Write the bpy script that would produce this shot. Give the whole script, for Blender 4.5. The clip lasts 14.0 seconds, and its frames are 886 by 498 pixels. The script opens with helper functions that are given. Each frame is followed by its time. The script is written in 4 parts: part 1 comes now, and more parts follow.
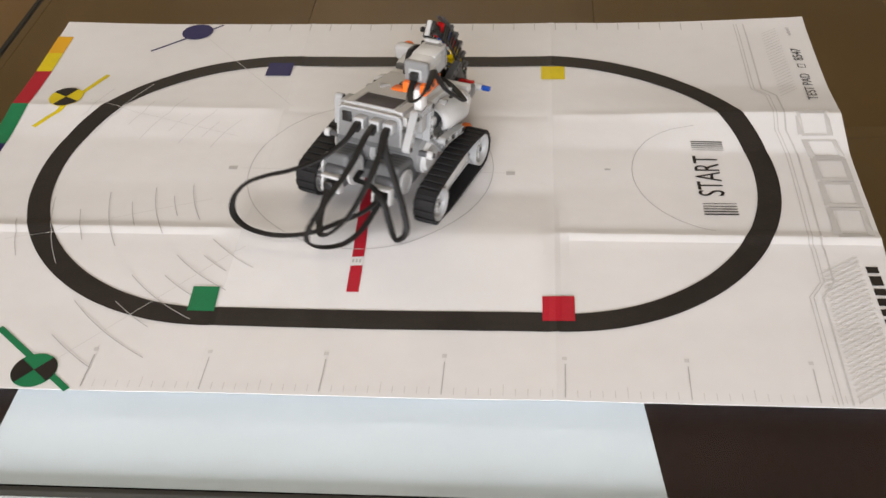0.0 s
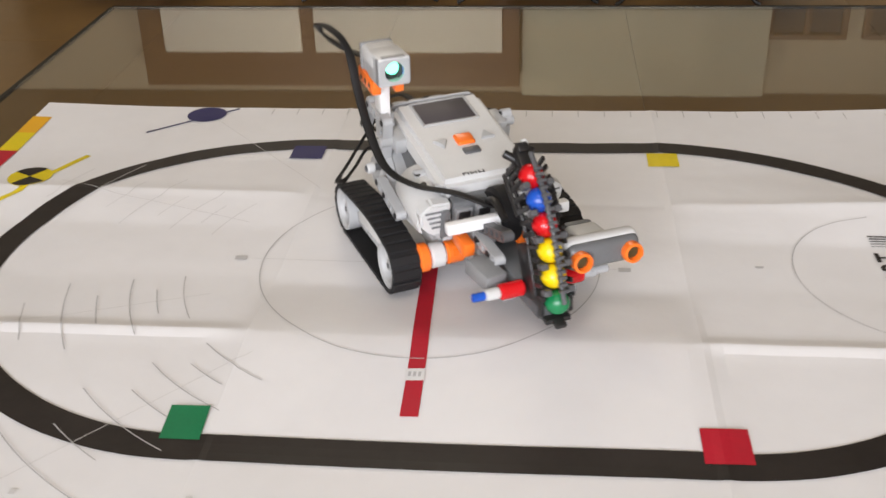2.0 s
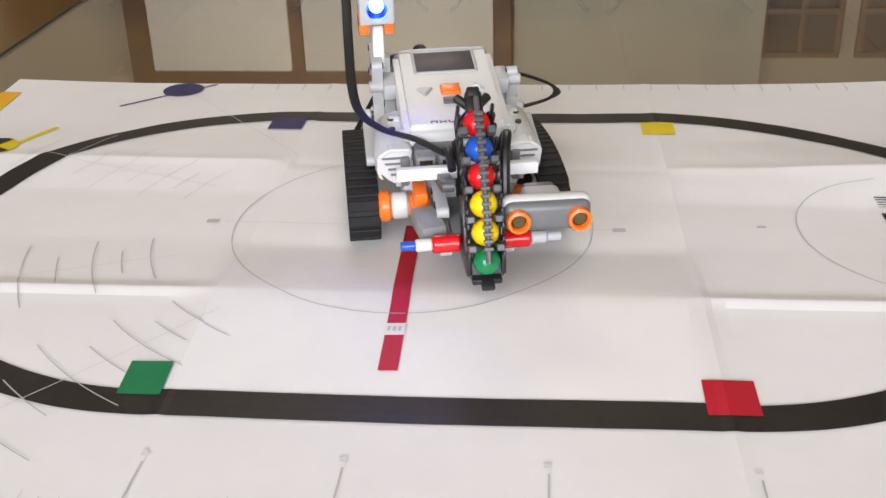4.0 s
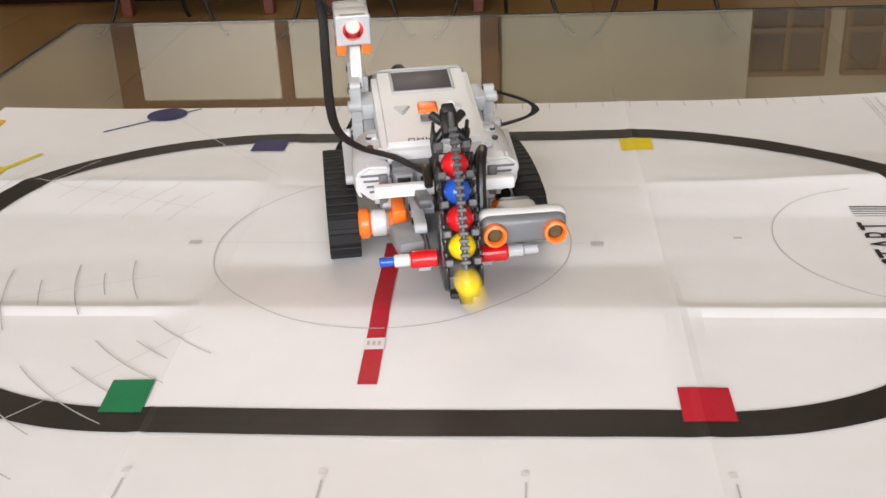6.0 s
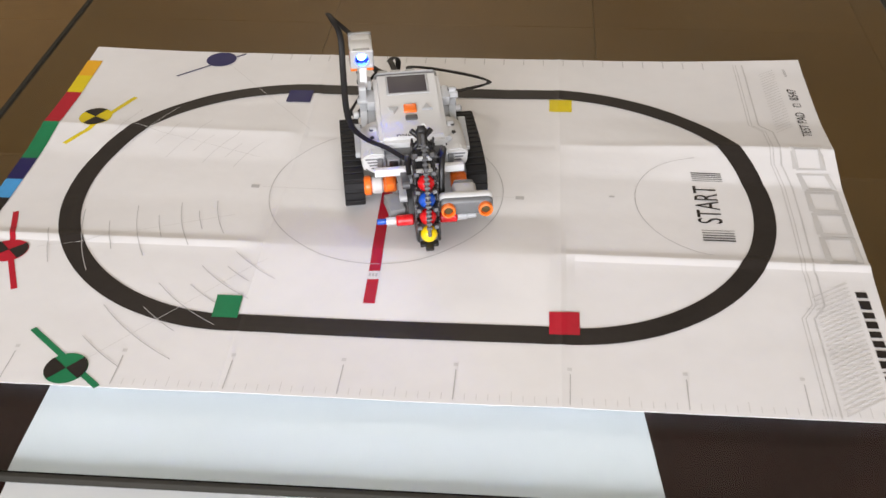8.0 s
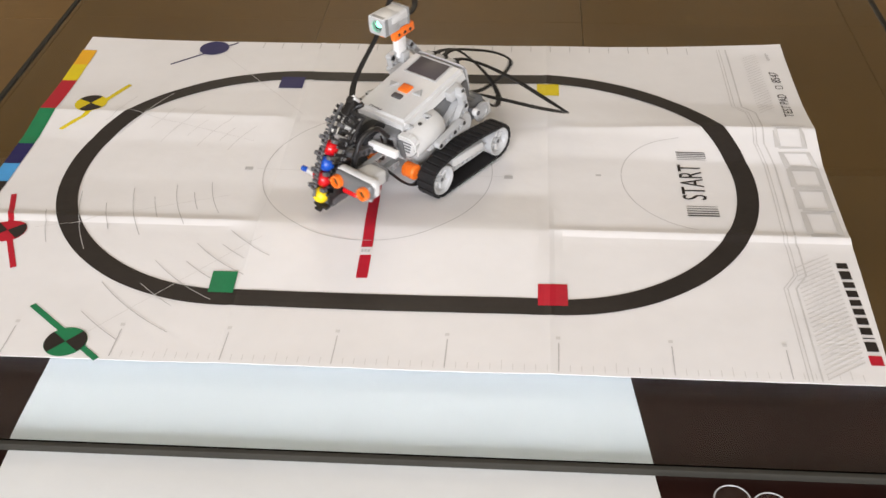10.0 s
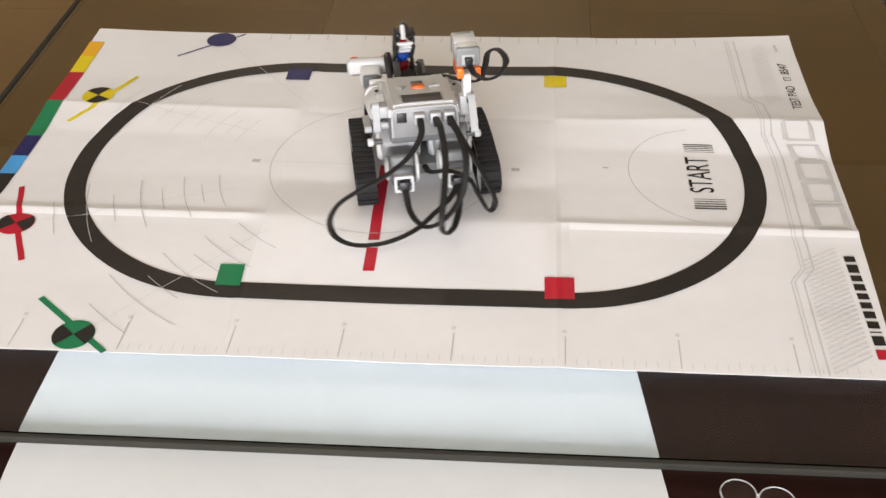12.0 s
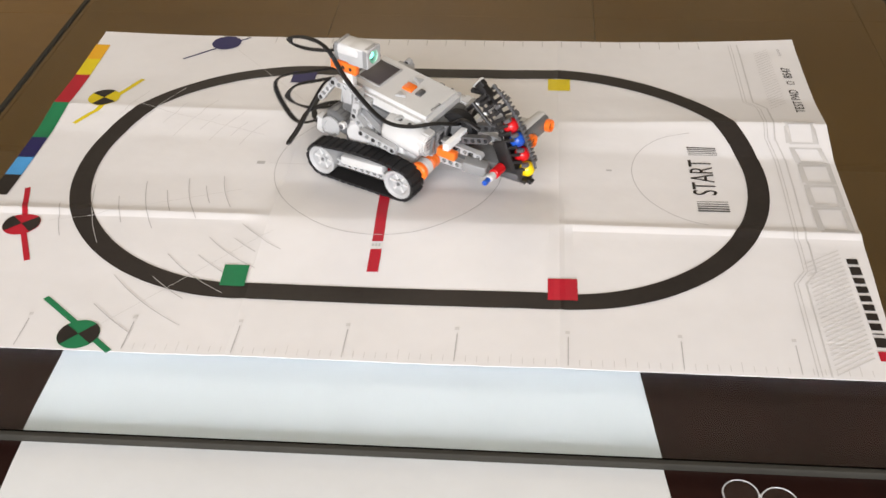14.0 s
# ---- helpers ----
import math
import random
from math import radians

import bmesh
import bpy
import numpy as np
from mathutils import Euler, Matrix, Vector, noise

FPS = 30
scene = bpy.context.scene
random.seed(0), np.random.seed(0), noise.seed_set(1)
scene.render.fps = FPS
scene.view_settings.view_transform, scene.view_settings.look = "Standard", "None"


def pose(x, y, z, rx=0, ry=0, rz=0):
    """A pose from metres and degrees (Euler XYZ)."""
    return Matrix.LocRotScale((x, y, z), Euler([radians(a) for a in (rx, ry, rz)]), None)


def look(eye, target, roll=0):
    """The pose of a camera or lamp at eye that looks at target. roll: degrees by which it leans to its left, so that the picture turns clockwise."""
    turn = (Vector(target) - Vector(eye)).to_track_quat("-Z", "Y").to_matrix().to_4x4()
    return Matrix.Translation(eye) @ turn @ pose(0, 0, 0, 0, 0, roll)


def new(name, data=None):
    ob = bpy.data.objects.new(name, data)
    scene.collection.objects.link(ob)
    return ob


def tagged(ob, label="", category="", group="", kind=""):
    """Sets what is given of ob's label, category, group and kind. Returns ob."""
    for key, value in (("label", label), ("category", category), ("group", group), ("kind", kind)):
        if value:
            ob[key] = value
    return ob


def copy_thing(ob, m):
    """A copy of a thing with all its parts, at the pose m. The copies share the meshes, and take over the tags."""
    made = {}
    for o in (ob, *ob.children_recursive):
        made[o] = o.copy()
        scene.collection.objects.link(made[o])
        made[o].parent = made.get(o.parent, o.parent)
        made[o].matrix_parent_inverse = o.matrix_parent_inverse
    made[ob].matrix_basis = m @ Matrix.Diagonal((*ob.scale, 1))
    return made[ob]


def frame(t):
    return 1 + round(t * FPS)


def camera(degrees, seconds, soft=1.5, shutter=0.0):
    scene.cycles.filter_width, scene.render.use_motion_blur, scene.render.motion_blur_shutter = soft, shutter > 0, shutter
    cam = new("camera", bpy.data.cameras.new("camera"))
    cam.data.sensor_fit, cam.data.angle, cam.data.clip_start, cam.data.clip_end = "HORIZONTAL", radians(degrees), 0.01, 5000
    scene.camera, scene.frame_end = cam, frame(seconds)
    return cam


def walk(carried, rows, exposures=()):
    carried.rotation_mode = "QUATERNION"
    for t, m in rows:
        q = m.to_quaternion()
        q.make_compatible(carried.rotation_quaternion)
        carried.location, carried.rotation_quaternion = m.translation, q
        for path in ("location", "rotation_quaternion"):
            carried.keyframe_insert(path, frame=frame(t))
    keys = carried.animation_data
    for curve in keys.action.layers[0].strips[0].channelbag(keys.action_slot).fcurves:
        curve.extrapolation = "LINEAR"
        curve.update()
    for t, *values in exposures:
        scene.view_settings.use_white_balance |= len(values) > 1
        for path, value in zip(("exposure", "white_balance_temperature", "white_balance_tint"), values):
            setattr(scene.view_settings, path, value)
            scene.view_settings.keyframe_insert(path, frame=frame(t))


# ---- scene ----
cam = camera(44.1, 14.0, soft=1.5, shutter=0.5)
PATH = [
    (0, (0.171, -0.89, 0.653), (0.015, 0.643, -0.621), -3.0),
    (0.5, (0.173, -0.89, 0.651), (0.023, 0.641, -0.627), -3.0),
    (1, (0.163, -0.881, 0.629), (-0.006, 0.663, -0.632), -3.4),
    (1.5, (0.147, -0.767, 0.536), (-0.017, 0.829, -0.658), -3.6),
    (2, (0.091, -0.689, 0.402), (-0.088, 1.058, -0.554), -1.7),
    (2.5, (0.088, -0.663, 0.346), (-0.113, 1.103, -0.57), -2.4),
    (3, (0.09, -0.669, 0.338), (-0.084, 1.103, -0.572), -1.4),
    (5.5, (0.101, -0.676, 0.332), (-0.053, 1.11, -0.556), -2.2),
    (6, (0.105, -0.681, 0.332), (-0.053, 1.117, -0.529), -2.5),
    (6.5, (0.11, -0.687, 0.348), (-0.046, 1.118, -0.5), -2.7),
    (7, (0.118, -0.773, 0.458), (-0.076, 0.965, -0.512), -3.7),
    (7.5, (0.149, -0.883, 0.61), (-0.042, 0.777, -0.489), -3.4),
    (8, (0.158, -0.95, 0.667), (0.011, 0.635, -0.544), -1.2),
    (8.5, (0.17, -0.966, 0.673), (0.029, 0.628, -0.527), -2.1),
    (9, (0.165, -0.974, 0.665), (0.043, 0.618, -0.54), -1.8),
    (9.2, (0.16, -0.981, 0.657), (0.031, 0.613, -0.543), -1.3),
    (11.5, (0.164, -0.99, 0.659), (0.026, 0.595, -0.552), -1.5),
    (12, (0.162, -0.985, 0.661), (0.017, 0.595, -0.557), -1.6),
    (12.5, (0.163, -0.981, 0.661), (0.006, 0.596, -0.559), -1.9),
    (13, (0.161, -0.983, 0.659), (0.006, 0.601, -0.553), -1.6),
    (13.5, (0.161, -0.988, 0.661), (0.006, 0.603, -0.542), -1.5),
    (14, (0.163, -0.991, 0.659), (0.01, 0.596, -0.549), -1.6),
]
walk(cam, [(t, look(eye, target, roll)) for t, eye, target, roll in PATH],
     exposures=[(0, 0.51, 6850, 10), (1.0, 0.54, 6830, 10), (1.5, 0.58, 6780, 10), (2.0, 0.54, 6700, 10), (2.4, 0.61, 6580, 10), (3.0, 0.61, 6580, 10),
                (4.5, 0.68, 6650, 10), (5.5, 0.69, 6720, 10), (6.0, 0.67, 6720, 10), (6.5, 0.60, 6700, 10), (6.8, 0.65, 6650, 10), (7.0, 0.69, 6640, 10),
                (7.5, 0.72, 6650, 10), (8.0, 0.64, 6700, 10), (9.0, 0.67, 6760, 10), (11.5, 0.71, 6880, 10), (14.0, 0.71, 6880, 10)])


# ---------------------------------------------------------------- light
world = bpy.data.worlds.new("world")
scene.world = world
world.use_nodes = True
wn = world.node_tree
sky = wn.nodes.new("ShaderNodeTexSky")
sky.sky_type, sky.sun_disc = "NISHITA", False
sky.sun_elevation, sky.sun_rotation = radians(40), radians(200)
wn.links.new(sky.outputs["Color"], wn.nodes["Background"].inputs["Color"])
wn.nodes["Background"].inputs["Strength"].default_value = 0.1


def area_lamp(name, size_x, size_y, power, colour, m):
    l = bpy.data.lights.new(name, "AREA")
    l.shape, l.size, l.size_y, l.energy, l.color = "RECTANGLE", size_x, size_y, power, colour
    ob = new(name, l)
    ob.matrix_world = m
    return ob


# unseen sources: assumed window daylight behind the viewer, and two added ceiling fill lamps
area_lamp("window_light", 3.3, 1.45, 122, (0.885, 0.905, 1.0), look((-0.2, -3.38, 1.10), (-0.2, 0, 0.35)))
area_lamp("ceiling_fill", 0.9, 0.9, 5, (1.0, 0.91, 0.82), look((-0.2, -1.35, 2.12), (-0.2, -1.35, 0)))
area_lamp("ceiling_fill", 0.9, 0.9, 16, (1.0, 0.91, 0.77), look((-0.4, 2.55, 2.12), (-0.4, 2.55, 0)))

# ---------------------------------------------------------------- materials
def material(name, colour, rough=0.5, metal=0.0, var=0.08, scale=40.0, bump=0.0, bump_scale=200.0, coat=0.0, spec=0.5, per_object=0.0):
    m = bpy.data.materials.new(name)
    m.use_nodes = True
    nt = m.node_tree
    b = nt.nodes["Principled BSDF"]
    b.inputs["Roughness"].default_value = rough
    b.inputs["Metallic"].default_value = metal
    b.inputs["Coat Weight"].default_value = coat
    b.inputs["Specular IOR Level"].default_value = spec
    tc = nt.nodes.new("ShaderNodeTexCoord")
    n1 = nt.nodes.new("ShaderNodeTexNoise")
    n1.inputs["Scale"].default_value = scale
    n1.inputs["Detail"].default_value = 5
    n2 = nt.nodes.new("ShaderNodeTexNoise")
    n2.inputs["Scale"].default_value = scale * 9
    n2.inputs["Detail"].default_value = 3
    nt.links.new(tc.outputs["Object"], n1.inputs["Vector"])
    nt.links.new(tc.outputs["Object"], n2.inputs["Vector"])
    add = nt.nodes.new("ShaderNodeMath")
    add.operation = "ADD"
    half = nt.nodes.new("ShaderNodeMath")
    half.operation = "MULTIPLY"
    half.inputs[1].default_value = 0.5
    nt.links.new(n2.outputs["Fac"], half.inputs[0])
    nt.links.new(n1.outputs["Fac"], add.inputs[0])
    nt.links.new(half.outputs[0], add.inputs[1])
    last = add.outputs[0]
    if per_object:
        oi = nt.nodes.new("ShaderNodeObjectInfo")
        ma = nt.nodes.new("ShaderNodeMath")
        ma.operation = "MULTIPLY_ADD"
        ma.inputs[1].default_value = per_object
        nt.links.new(oi.outputs["Random"], ma.inputs[0])
        nt.links.new(last, ma.inputs[2])
        last = ma.outputs[0]
    ramp = nt.nodes.new("ShaderNodeMapRange")
    ramp.inputs["From Min"].default_value = 0.45
    ramp.inputs["From Max"].default_value = 1.05
    ramp.inputs["To Min"].default_value = 1 - var
    ramp.inputs["To Max"].default_value = 1 + var
    nt.links.new(last, ramp.inputs["Value"])
    mix = nt.nodes.new("ShaderNodeVectorMath")
    mix.operation = "SCALE"
    mix.inputs[0].default_value = colour
    nt.links.new(ramp.outputs["Result"], mix.inputs["Scale"])
    nt.links.new(mix.outputs["Vector"], b.inputs["Base Color"])
    rr = nt.nodes.new("ShaderNodeMapRange")
    rr.inputs["From Min"].default_value, rr.inputs["From Max"].default_value = 0.3, 0.7
    rr.inputs["To Min"].default_value, rr.inputs["To Max"].default_value = max(0.02, rough - 0.06), min(1, rough + 0.06)
    nt.links.new(n1.outputs["Fac"], rr.inputs["Value"])
    nt.links.new(rr.outputs["Result"], b.inputs["Roughness"])
    if bump:
        nb = nt.nodes.new("ShaderNodeTexNoise")
        nb.inputs["Scale"].default_value = bump_scale
        nb.inputs["Detail"].default_value = 4
        nt.links.new(tc.outputs["Object"], nb.inputs["Vector"])
        bp = nt.nodes.new("ShaderNodeBump")
        bp.inputs["Strength"].default_value = bump
        bp.inputs["Distance"].default_value = 0.002
        nt.links.new(nb.outputs["Fac"], bp.inputs["Height"])
        nt.links.new(bp.outputs["Normal"], b.inputs["Normal"])
    return m


def glow(name, colour, strength):
    m = bpy.data.materials.new(name)
    m.use_nodes = True
    nt = m.node_tree
    nt.nodes.remove(nt.nodes["Principled BSDF"])
    e = nt.nodes.new("ShaderNodeEmission")
    e.inputs["Color"].default_value = (*colour, 1)
    e.inputs["Strength"].default_value = strength
    nt.links.new(e.outputs[0], nt.nodes["Material Output"].inputs["Surface"])
    return m


def glass_material(name, tint, rough=0.0, ior=1.5):
    m = bpy.data.materials.new(name)
    m.use_nodes = True
    b = m.node_tree.nodes["Principled BSDF"]
    b.inputs["Base Color"].default_value = (*tint, 1)
    b.inputs["Transmission Weight"].default_value = 1
    b.inputs["Roughness"].default_value = rough
    b.inputs["IOR"].default_value = ior
    return m


PAPER = material("mat_paper", (0.80, 0.79, 0.785), 0.50, var=0.035, scale=5, bump=0.25, bump_scale=28, spec=0.35)
INK = material("black_print", (0.026, 0.021, 0.018), 0.5, var=0.25, scale=14, bump=0.2, bump_scale=40, spec=0.25)
GREY_INK = material("grey_print", (0.50, 0.49, 0.48), 0.5, var=0.1)
PALE_INK = material("pale_print", (0.66, 0.65, 0.635), 0.5, var=0.06)
LOGO_INK = material("logo_print", (0.61, 0.60, 0.585), 0.5, var=0.06)
LINE_INK = material("line_print", (0.47, 0.46, 0.45), 0.5, var=0.1)
RED_INK = material("red_print", (0.47, 0.014, 0.030), 0.5, var=0.1, spec=0.28)
GREEN_INK = material("green_print", (0.012, 0.19, 0.075), 0.5, var=0.1, spec=0.28)
BLUE_INK = material("blue_print", (0.020, 0.018, 0.095), 0.5, var=0.1, spec=0.28)
SKY_INK = material("light_blue_print", (0.07, 0.34, 0.70), 0.5, var=0.1, spec=0.28)
YELLOW_INK = material("yellow_print", (0.74, 0.58, 0.015), 0.5, var=0.08, spec=0.28)
ORANGE_INK = material("orange_print", (0.78, 0.40, 0.02), 0.5, var=0.08, spec=0.28)
WHITE_INK = material("white_print", (0.76, 0.75, 0.74), 0.45, var=0.04)
FLOOR = material("floor_tile", (0.190, 0.110, 0.038), 0.32, var=0.14, scale=2.2, bump=0.02, bump_scale=12, per_object=0.04)
GROUT = material("grout", (0.140, 0.084, 0.032), 0.8, var=0.15)
WALL = material("wall_paint", (0.50, 0.43, 0.31), 0.7, var=0.05, scale=3, bump=0.1)
UPPERDARK = material("dark_upper_wall", (0.085, 0.050, 0.022), 0.6, var=0.2, scale=5, bump=0.1)
CEIL = material("ceiling_paint", (0.50, 0.46, 0.38), 0.8, var=0.03, scale=3)
DARKWOOD = material("dark_wood", (0.017, 0.0042, 0.0026), 0.6, var=0.3, scale=6, bump=0.06, spec=0.15)
REDWOOD = material("red_brown_wood", (0.15, 0.042, 0.026), 0.4, var=0.25, scale=18)
PURPLE = material("dark_upholstery", (0.016, 0.010, 0.016), 0.8, var=0.2)
CLOTH = material("white_cloth", (0.68, 0.70, 0.70), 0.75, var=0.03, scale=6, bump=0.15, bump_scale=60)
DOORWHITE = material("door_white", (0.80, 0.76, 0.66), 0.5, var=0.04)
FRAMEBROWN = material("frame_brown", (0.16, 0.095, 0.06), 0.5, var=0.15)
GREYPANEL = material("grey_panel", (0.56, 0.53, 0.41), 0.8, var=0.08, scale=9)
IRON = material("black_iron", (0.012, 0.011, 0.010), 0.5, var=0.2)
GLASS = glass_material("table_glass", (0.86, 0.915, 0.94))
GLASSEDGE = material("glass_edge", (0.036, 0.034, 0.028), 0.7, var=0.15, scale=8, spec=0.15)
CLEARGLASS = glass_material("drinking_glass", (0.95, 0.97, 0.97))
LIGHTGREY = material("light_grey_plastic", (0.42, 0.425, 0.425), 0.36, var=0.04, bump=0.02)
BRIGHTPL = material("bright_white_plastic", (0.78, 0.78, 0.765), 0.35, var=0.03, bump=0.02)
WHITEPL = material("white_plastic", (0.60, 0.60, 0.588), 0.40, var=0.03, bump=0.02)
MIDGREY = material("mid_grey_plastic", (0.135, 0.139, 0.141), 0.34, var=0.05, bump=0.02)
STONEGREY = material("stone_grey_plastic", (0.235, 0.237, 0.237), 0.32, var=0.05, bump=0.02)
DARKGREY = material("dark_grey_plastic", (0.085, 0.085, 0.088), 0.38, var=0.06)
BLACKPL = material("black_plastic", (0.014, 0.013, 0.013), 0.36, var=0.12)
RUBBER = material("black_rubber", (0.012, 0.0115, 0.012), 0.66, var=0.2, bump=0.1, bump_scale=500, spec=0.3)
CABLE = material("cable_sheath", (0.012, 0.0112, 0.0108), 0.55, var=0.15, spec=0.3)
SCREEN = material("screen", (0.075, 0.066, 0.070), 0.45, var=0.05, spec=0.2)
ORANGE = material("orange_plastic", (0.90, 0.18, 0.02), 0.3, var=0.04)
RED = material("red_plastic", (0.60, 0.008, 0.012), 0.22, var=0.04)
BLUE = material("blue_plastic", (0.012, 0.085, 0.46), 0.22, var=0.04)
YELLOW = material("yellow_plastic", (0.86, 0.60, 0.008), 0.22, var=0.04)
GREEN = material("green_plastic", (0.006, 0.19, 0.065), 0.22, var=0.04)
SMOKE = material("lamp_wheel_dark", (0.03, 0.03, 0.03), 0.4)
EYEGOLD = material("sensor_mesh", (0.10, 0.075, 0.03), 0.5, metal=0.6)
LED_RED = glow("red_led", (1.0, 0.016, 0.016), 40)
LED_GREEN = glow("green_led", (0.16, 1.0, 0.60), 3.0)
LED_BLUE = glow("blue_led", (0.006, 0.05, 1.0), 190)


# ---------------------------------------------------------------- mesh helpers
def mesh_of(name, bm, mat, smooth=30):
    me = bpy.data.meshes.new(name)
    bmesh.ops.recalc_face_normals(bm, faces=bm.faces)
    for f in bm.faces:
        f.smooth = bool(smooth)
    if smooth:
        lim = radians(smooth)
        for e in bm.edges:
            if len(e.link_faces) == 2 and e.calc_face_angle(0) > lim:
                e.smooth = False
    bm.to_mesh(me)
    bm.free()
    me.materials.append(mat)
    return me


def part(name, bm, mat, parent=None, label="", m=None, smooth=30):
    ob = new(name, mesh_of(name, bm, mat, smooth))
    if parent is not None:
        ob.parent = parent
    if m is not None:
        ob.matrix_basis = m
    return tagged(ob, label)


def box(c, s, rot=(0, 0, 0), bevel=0.0008, bm=None, seg=2):
    """A bevelled block with centre c, size s and turn rot in degrees."""
    t = bmesh.new()
    bmesh.ops.create_cube(t, size=1, matrix=Matrix.Diagonal((*s, 1)))
    if bevel:
        bmesh.ops.bevel(t, geom=list(t.edges), offset=min(bevel, min(s) * 0.45), segments=seg, affect="EDGES", profile=0.5)
    t.transform(pose(*c, *rot))
    return join(bm, t)


def join(bm, t):
    if bm is None:
        return t
    me = bpy.data.meshes.new("tmp")
    t.to_mesh(me)
    t.free()
    bm.from_mesh(me)
    bpy.data.meshes.remove(me)
    return bm


def lathe(profile, m=None, seg=24, bm=None):
    """A turned body: profile rows (r, z) about local z."""
    t = bmesh.new()
    rings = []
    for r, z in profile:
        if r < 1e-6:
            rings.append([t.verts.new((0, 0, z))])
        else:
            rings.append([t.verts.new((r * math.cos(2 * math.pi * i / seg), r * math.sin(2 * math.pi * i / seg), z)) for i in range(seg)])
    for a, b in zip(rings, rings[1:]):
        for i in range(seg):
            j = (i + 1) % seg
            q = [a[i % len(a)], a[j % len(a)], b[j % len(b)], b[i % len(b)]]
            u = []
            for v in q:
                if v not in u:
                    u.append(v)
            if len(u) > 2:
                t.faces.new(u)
    if m is not None:
        t.transform(m)
    return join(bm, t)


def rod(a, b, r, bm=None, seg=14, bev=0.0):
    """A round bar from a to b."""
    a, b = Vector(a), Vector(b)
    d = b - a
    m = Matrix.Translation(a) @ d.to_track_quat("Z", "Y").to_matrix().to_4x4()
    l = d.length
    e = bev or min(r * 0.2, l * 0.2)
    return lathe([(0, 0), (r - e, 0), (r, e), (r, l - e), (r - e, l), (0, l)], m, seg, bm)


def spline(pts, n=8, closed=False):
    """A smooth line through the points."""
    p = [Vector(q) for q in pts]
    p = [p[0] * 2 - p[1]] + p + [p[-1] * 2 - p[-2]]
    out = []
    for i in range(1, len(p) - 2):
        for k in range(n):
            t = k / n
            out.append(0.5 * ((2 * p[i]) + (p[i + 1] - p[i - 1]) * t + (2 * p[i - 1] - 5 * p[i] + 4 * p[i + 1] - p[i + 2]) * t * t + (3 * p[i] - p[i - 1] - 3 * p[i + 1] + p[i + 2]) * t ** 3))
    out.append(p[-2])
    return out


def tube(pts, w, h=None, n=8, seg=10, bm=None):
    """A cable of flat oval section swept along a smooth line."""
    h = h or w
    line = spline(pts, n)
    t = bmesh.new()
    rings = []
    up = Vector((0, 0, 1))
    side_last = None
    for i, p in enumerate(line):
        d = (line[min(i + 1, len(line) - 1)] - line[max(i - 1, 0)]).normalized()
        side = d.cross(up)
        if side.length < 0.25 and side_last is not None:
            side = side_last - d * side_last.dot(d)
        if side_last is not None and side.dot(side_last) < 0:
            side = -side
        side.normalize()
        if side_last is not None:
            side = (side + side_last * 1.5).normalized()
            side = (side - d * side.dot(d)).normalized()
        side_last = side
        nrm = side.cross(d)
        rings.append([t.verts.new(p + side * (h / 2 * math.cos(2 * math.pi * k / seg)) + nrm * (w / 2 * math.sin(2 * math.pi * k / seg))) for k in range(seg)])
    for a, b in zip(rings, rings[1:]):
        for k in range(seg):
            t.faces.new((a[k], a[(k + 1) % seg], b[(k + 1) % seg], b[k]))
    t.faces.new(rings[0])
    t.faces.new(rings[-1])
    return join(bm, t)


U = 0.008  # one stud pitch of the building set


def beam(n, m=None, bm=None, thick=0.0074, seg=16):
    """A straight studless beam of n holes along local x, holes along local y, first hole at the origin."""
    t = bmesh.new()
    r_in, half = 0.0025, 0.0037

    def ring_out(i):
        pts = []
        for k in range(seg):
            a = 2 * math.pi * k / seg
            c, s = math.cos(a), math.sin(a)
            if (i == 0 and c < -1e-6) or (i == n - 1 and c > 1e-6):
                x, z = half * c, half * s
            else:
                q = max(abs(c), abs(s))
                x, z = U / 2 * c / q, half * s / q
            pts.append((x + i * U, z))
        return pts
    for i in range(n):
        out = ring_out(i)
        inn = [(i * U + r_in * math.cos(2 * math.pi * k / seg), r_in * math.sin(2 * math.pi * k / seg)) for k in range(seg)]
        vs = {}
        for tag, pts in (("o", out), ("i", inn)):
            for y in (-thick / 2, thick / 2):
                vs[tag, y > 0] = [t.verts.new((x, y, z)) for x, z in pts]
        for k in range(seg):
            j = (k + 1) % seg
            for s in (False, True):
                t.faces.new((vs["o", s][k], vs["o", s][j], vs["i", s][j], vs["i", s][k]))
            t.faces.new((vs["i", False][k], vs["i", False][j], vs["i", True][j], vs["i", True][k]))
            xm = (out[k][0] + out[j][0]) / 2 - i * U
            inner_side = (xm > U / 2 - 1e-5 and i < n - 1) or (xm < -U / 2 + 1e-5 and i > 0)
            if not inner_side:
                t.faces.new((vs["o", False][k], vs["o", False][j], vs["o", True][j], vs["o", True][k]))
    bmesh.ops.remove_doubles(t, verts=t.verts, dist=1e-5)
    if m is not None:
        t.transform(m)
    return join(bm, t)


def along(a, b):
    """The pose that lays a beam's x axis from a towards b with its holes across."""
    a, b = Vector(a), Vector(b)
    x = (b - a).normalized()
    y = Vector((0, 1, 0))
    y = (y - x * y.dot(x)).normalized()
    z = x.cross(y)
    return Matrix(((x.x, y.x, z.x, a.x), (x.y, y.y, z.y, a.y), (x.z, y.z, z.z, a.z), (0, 0, 0, 1)))


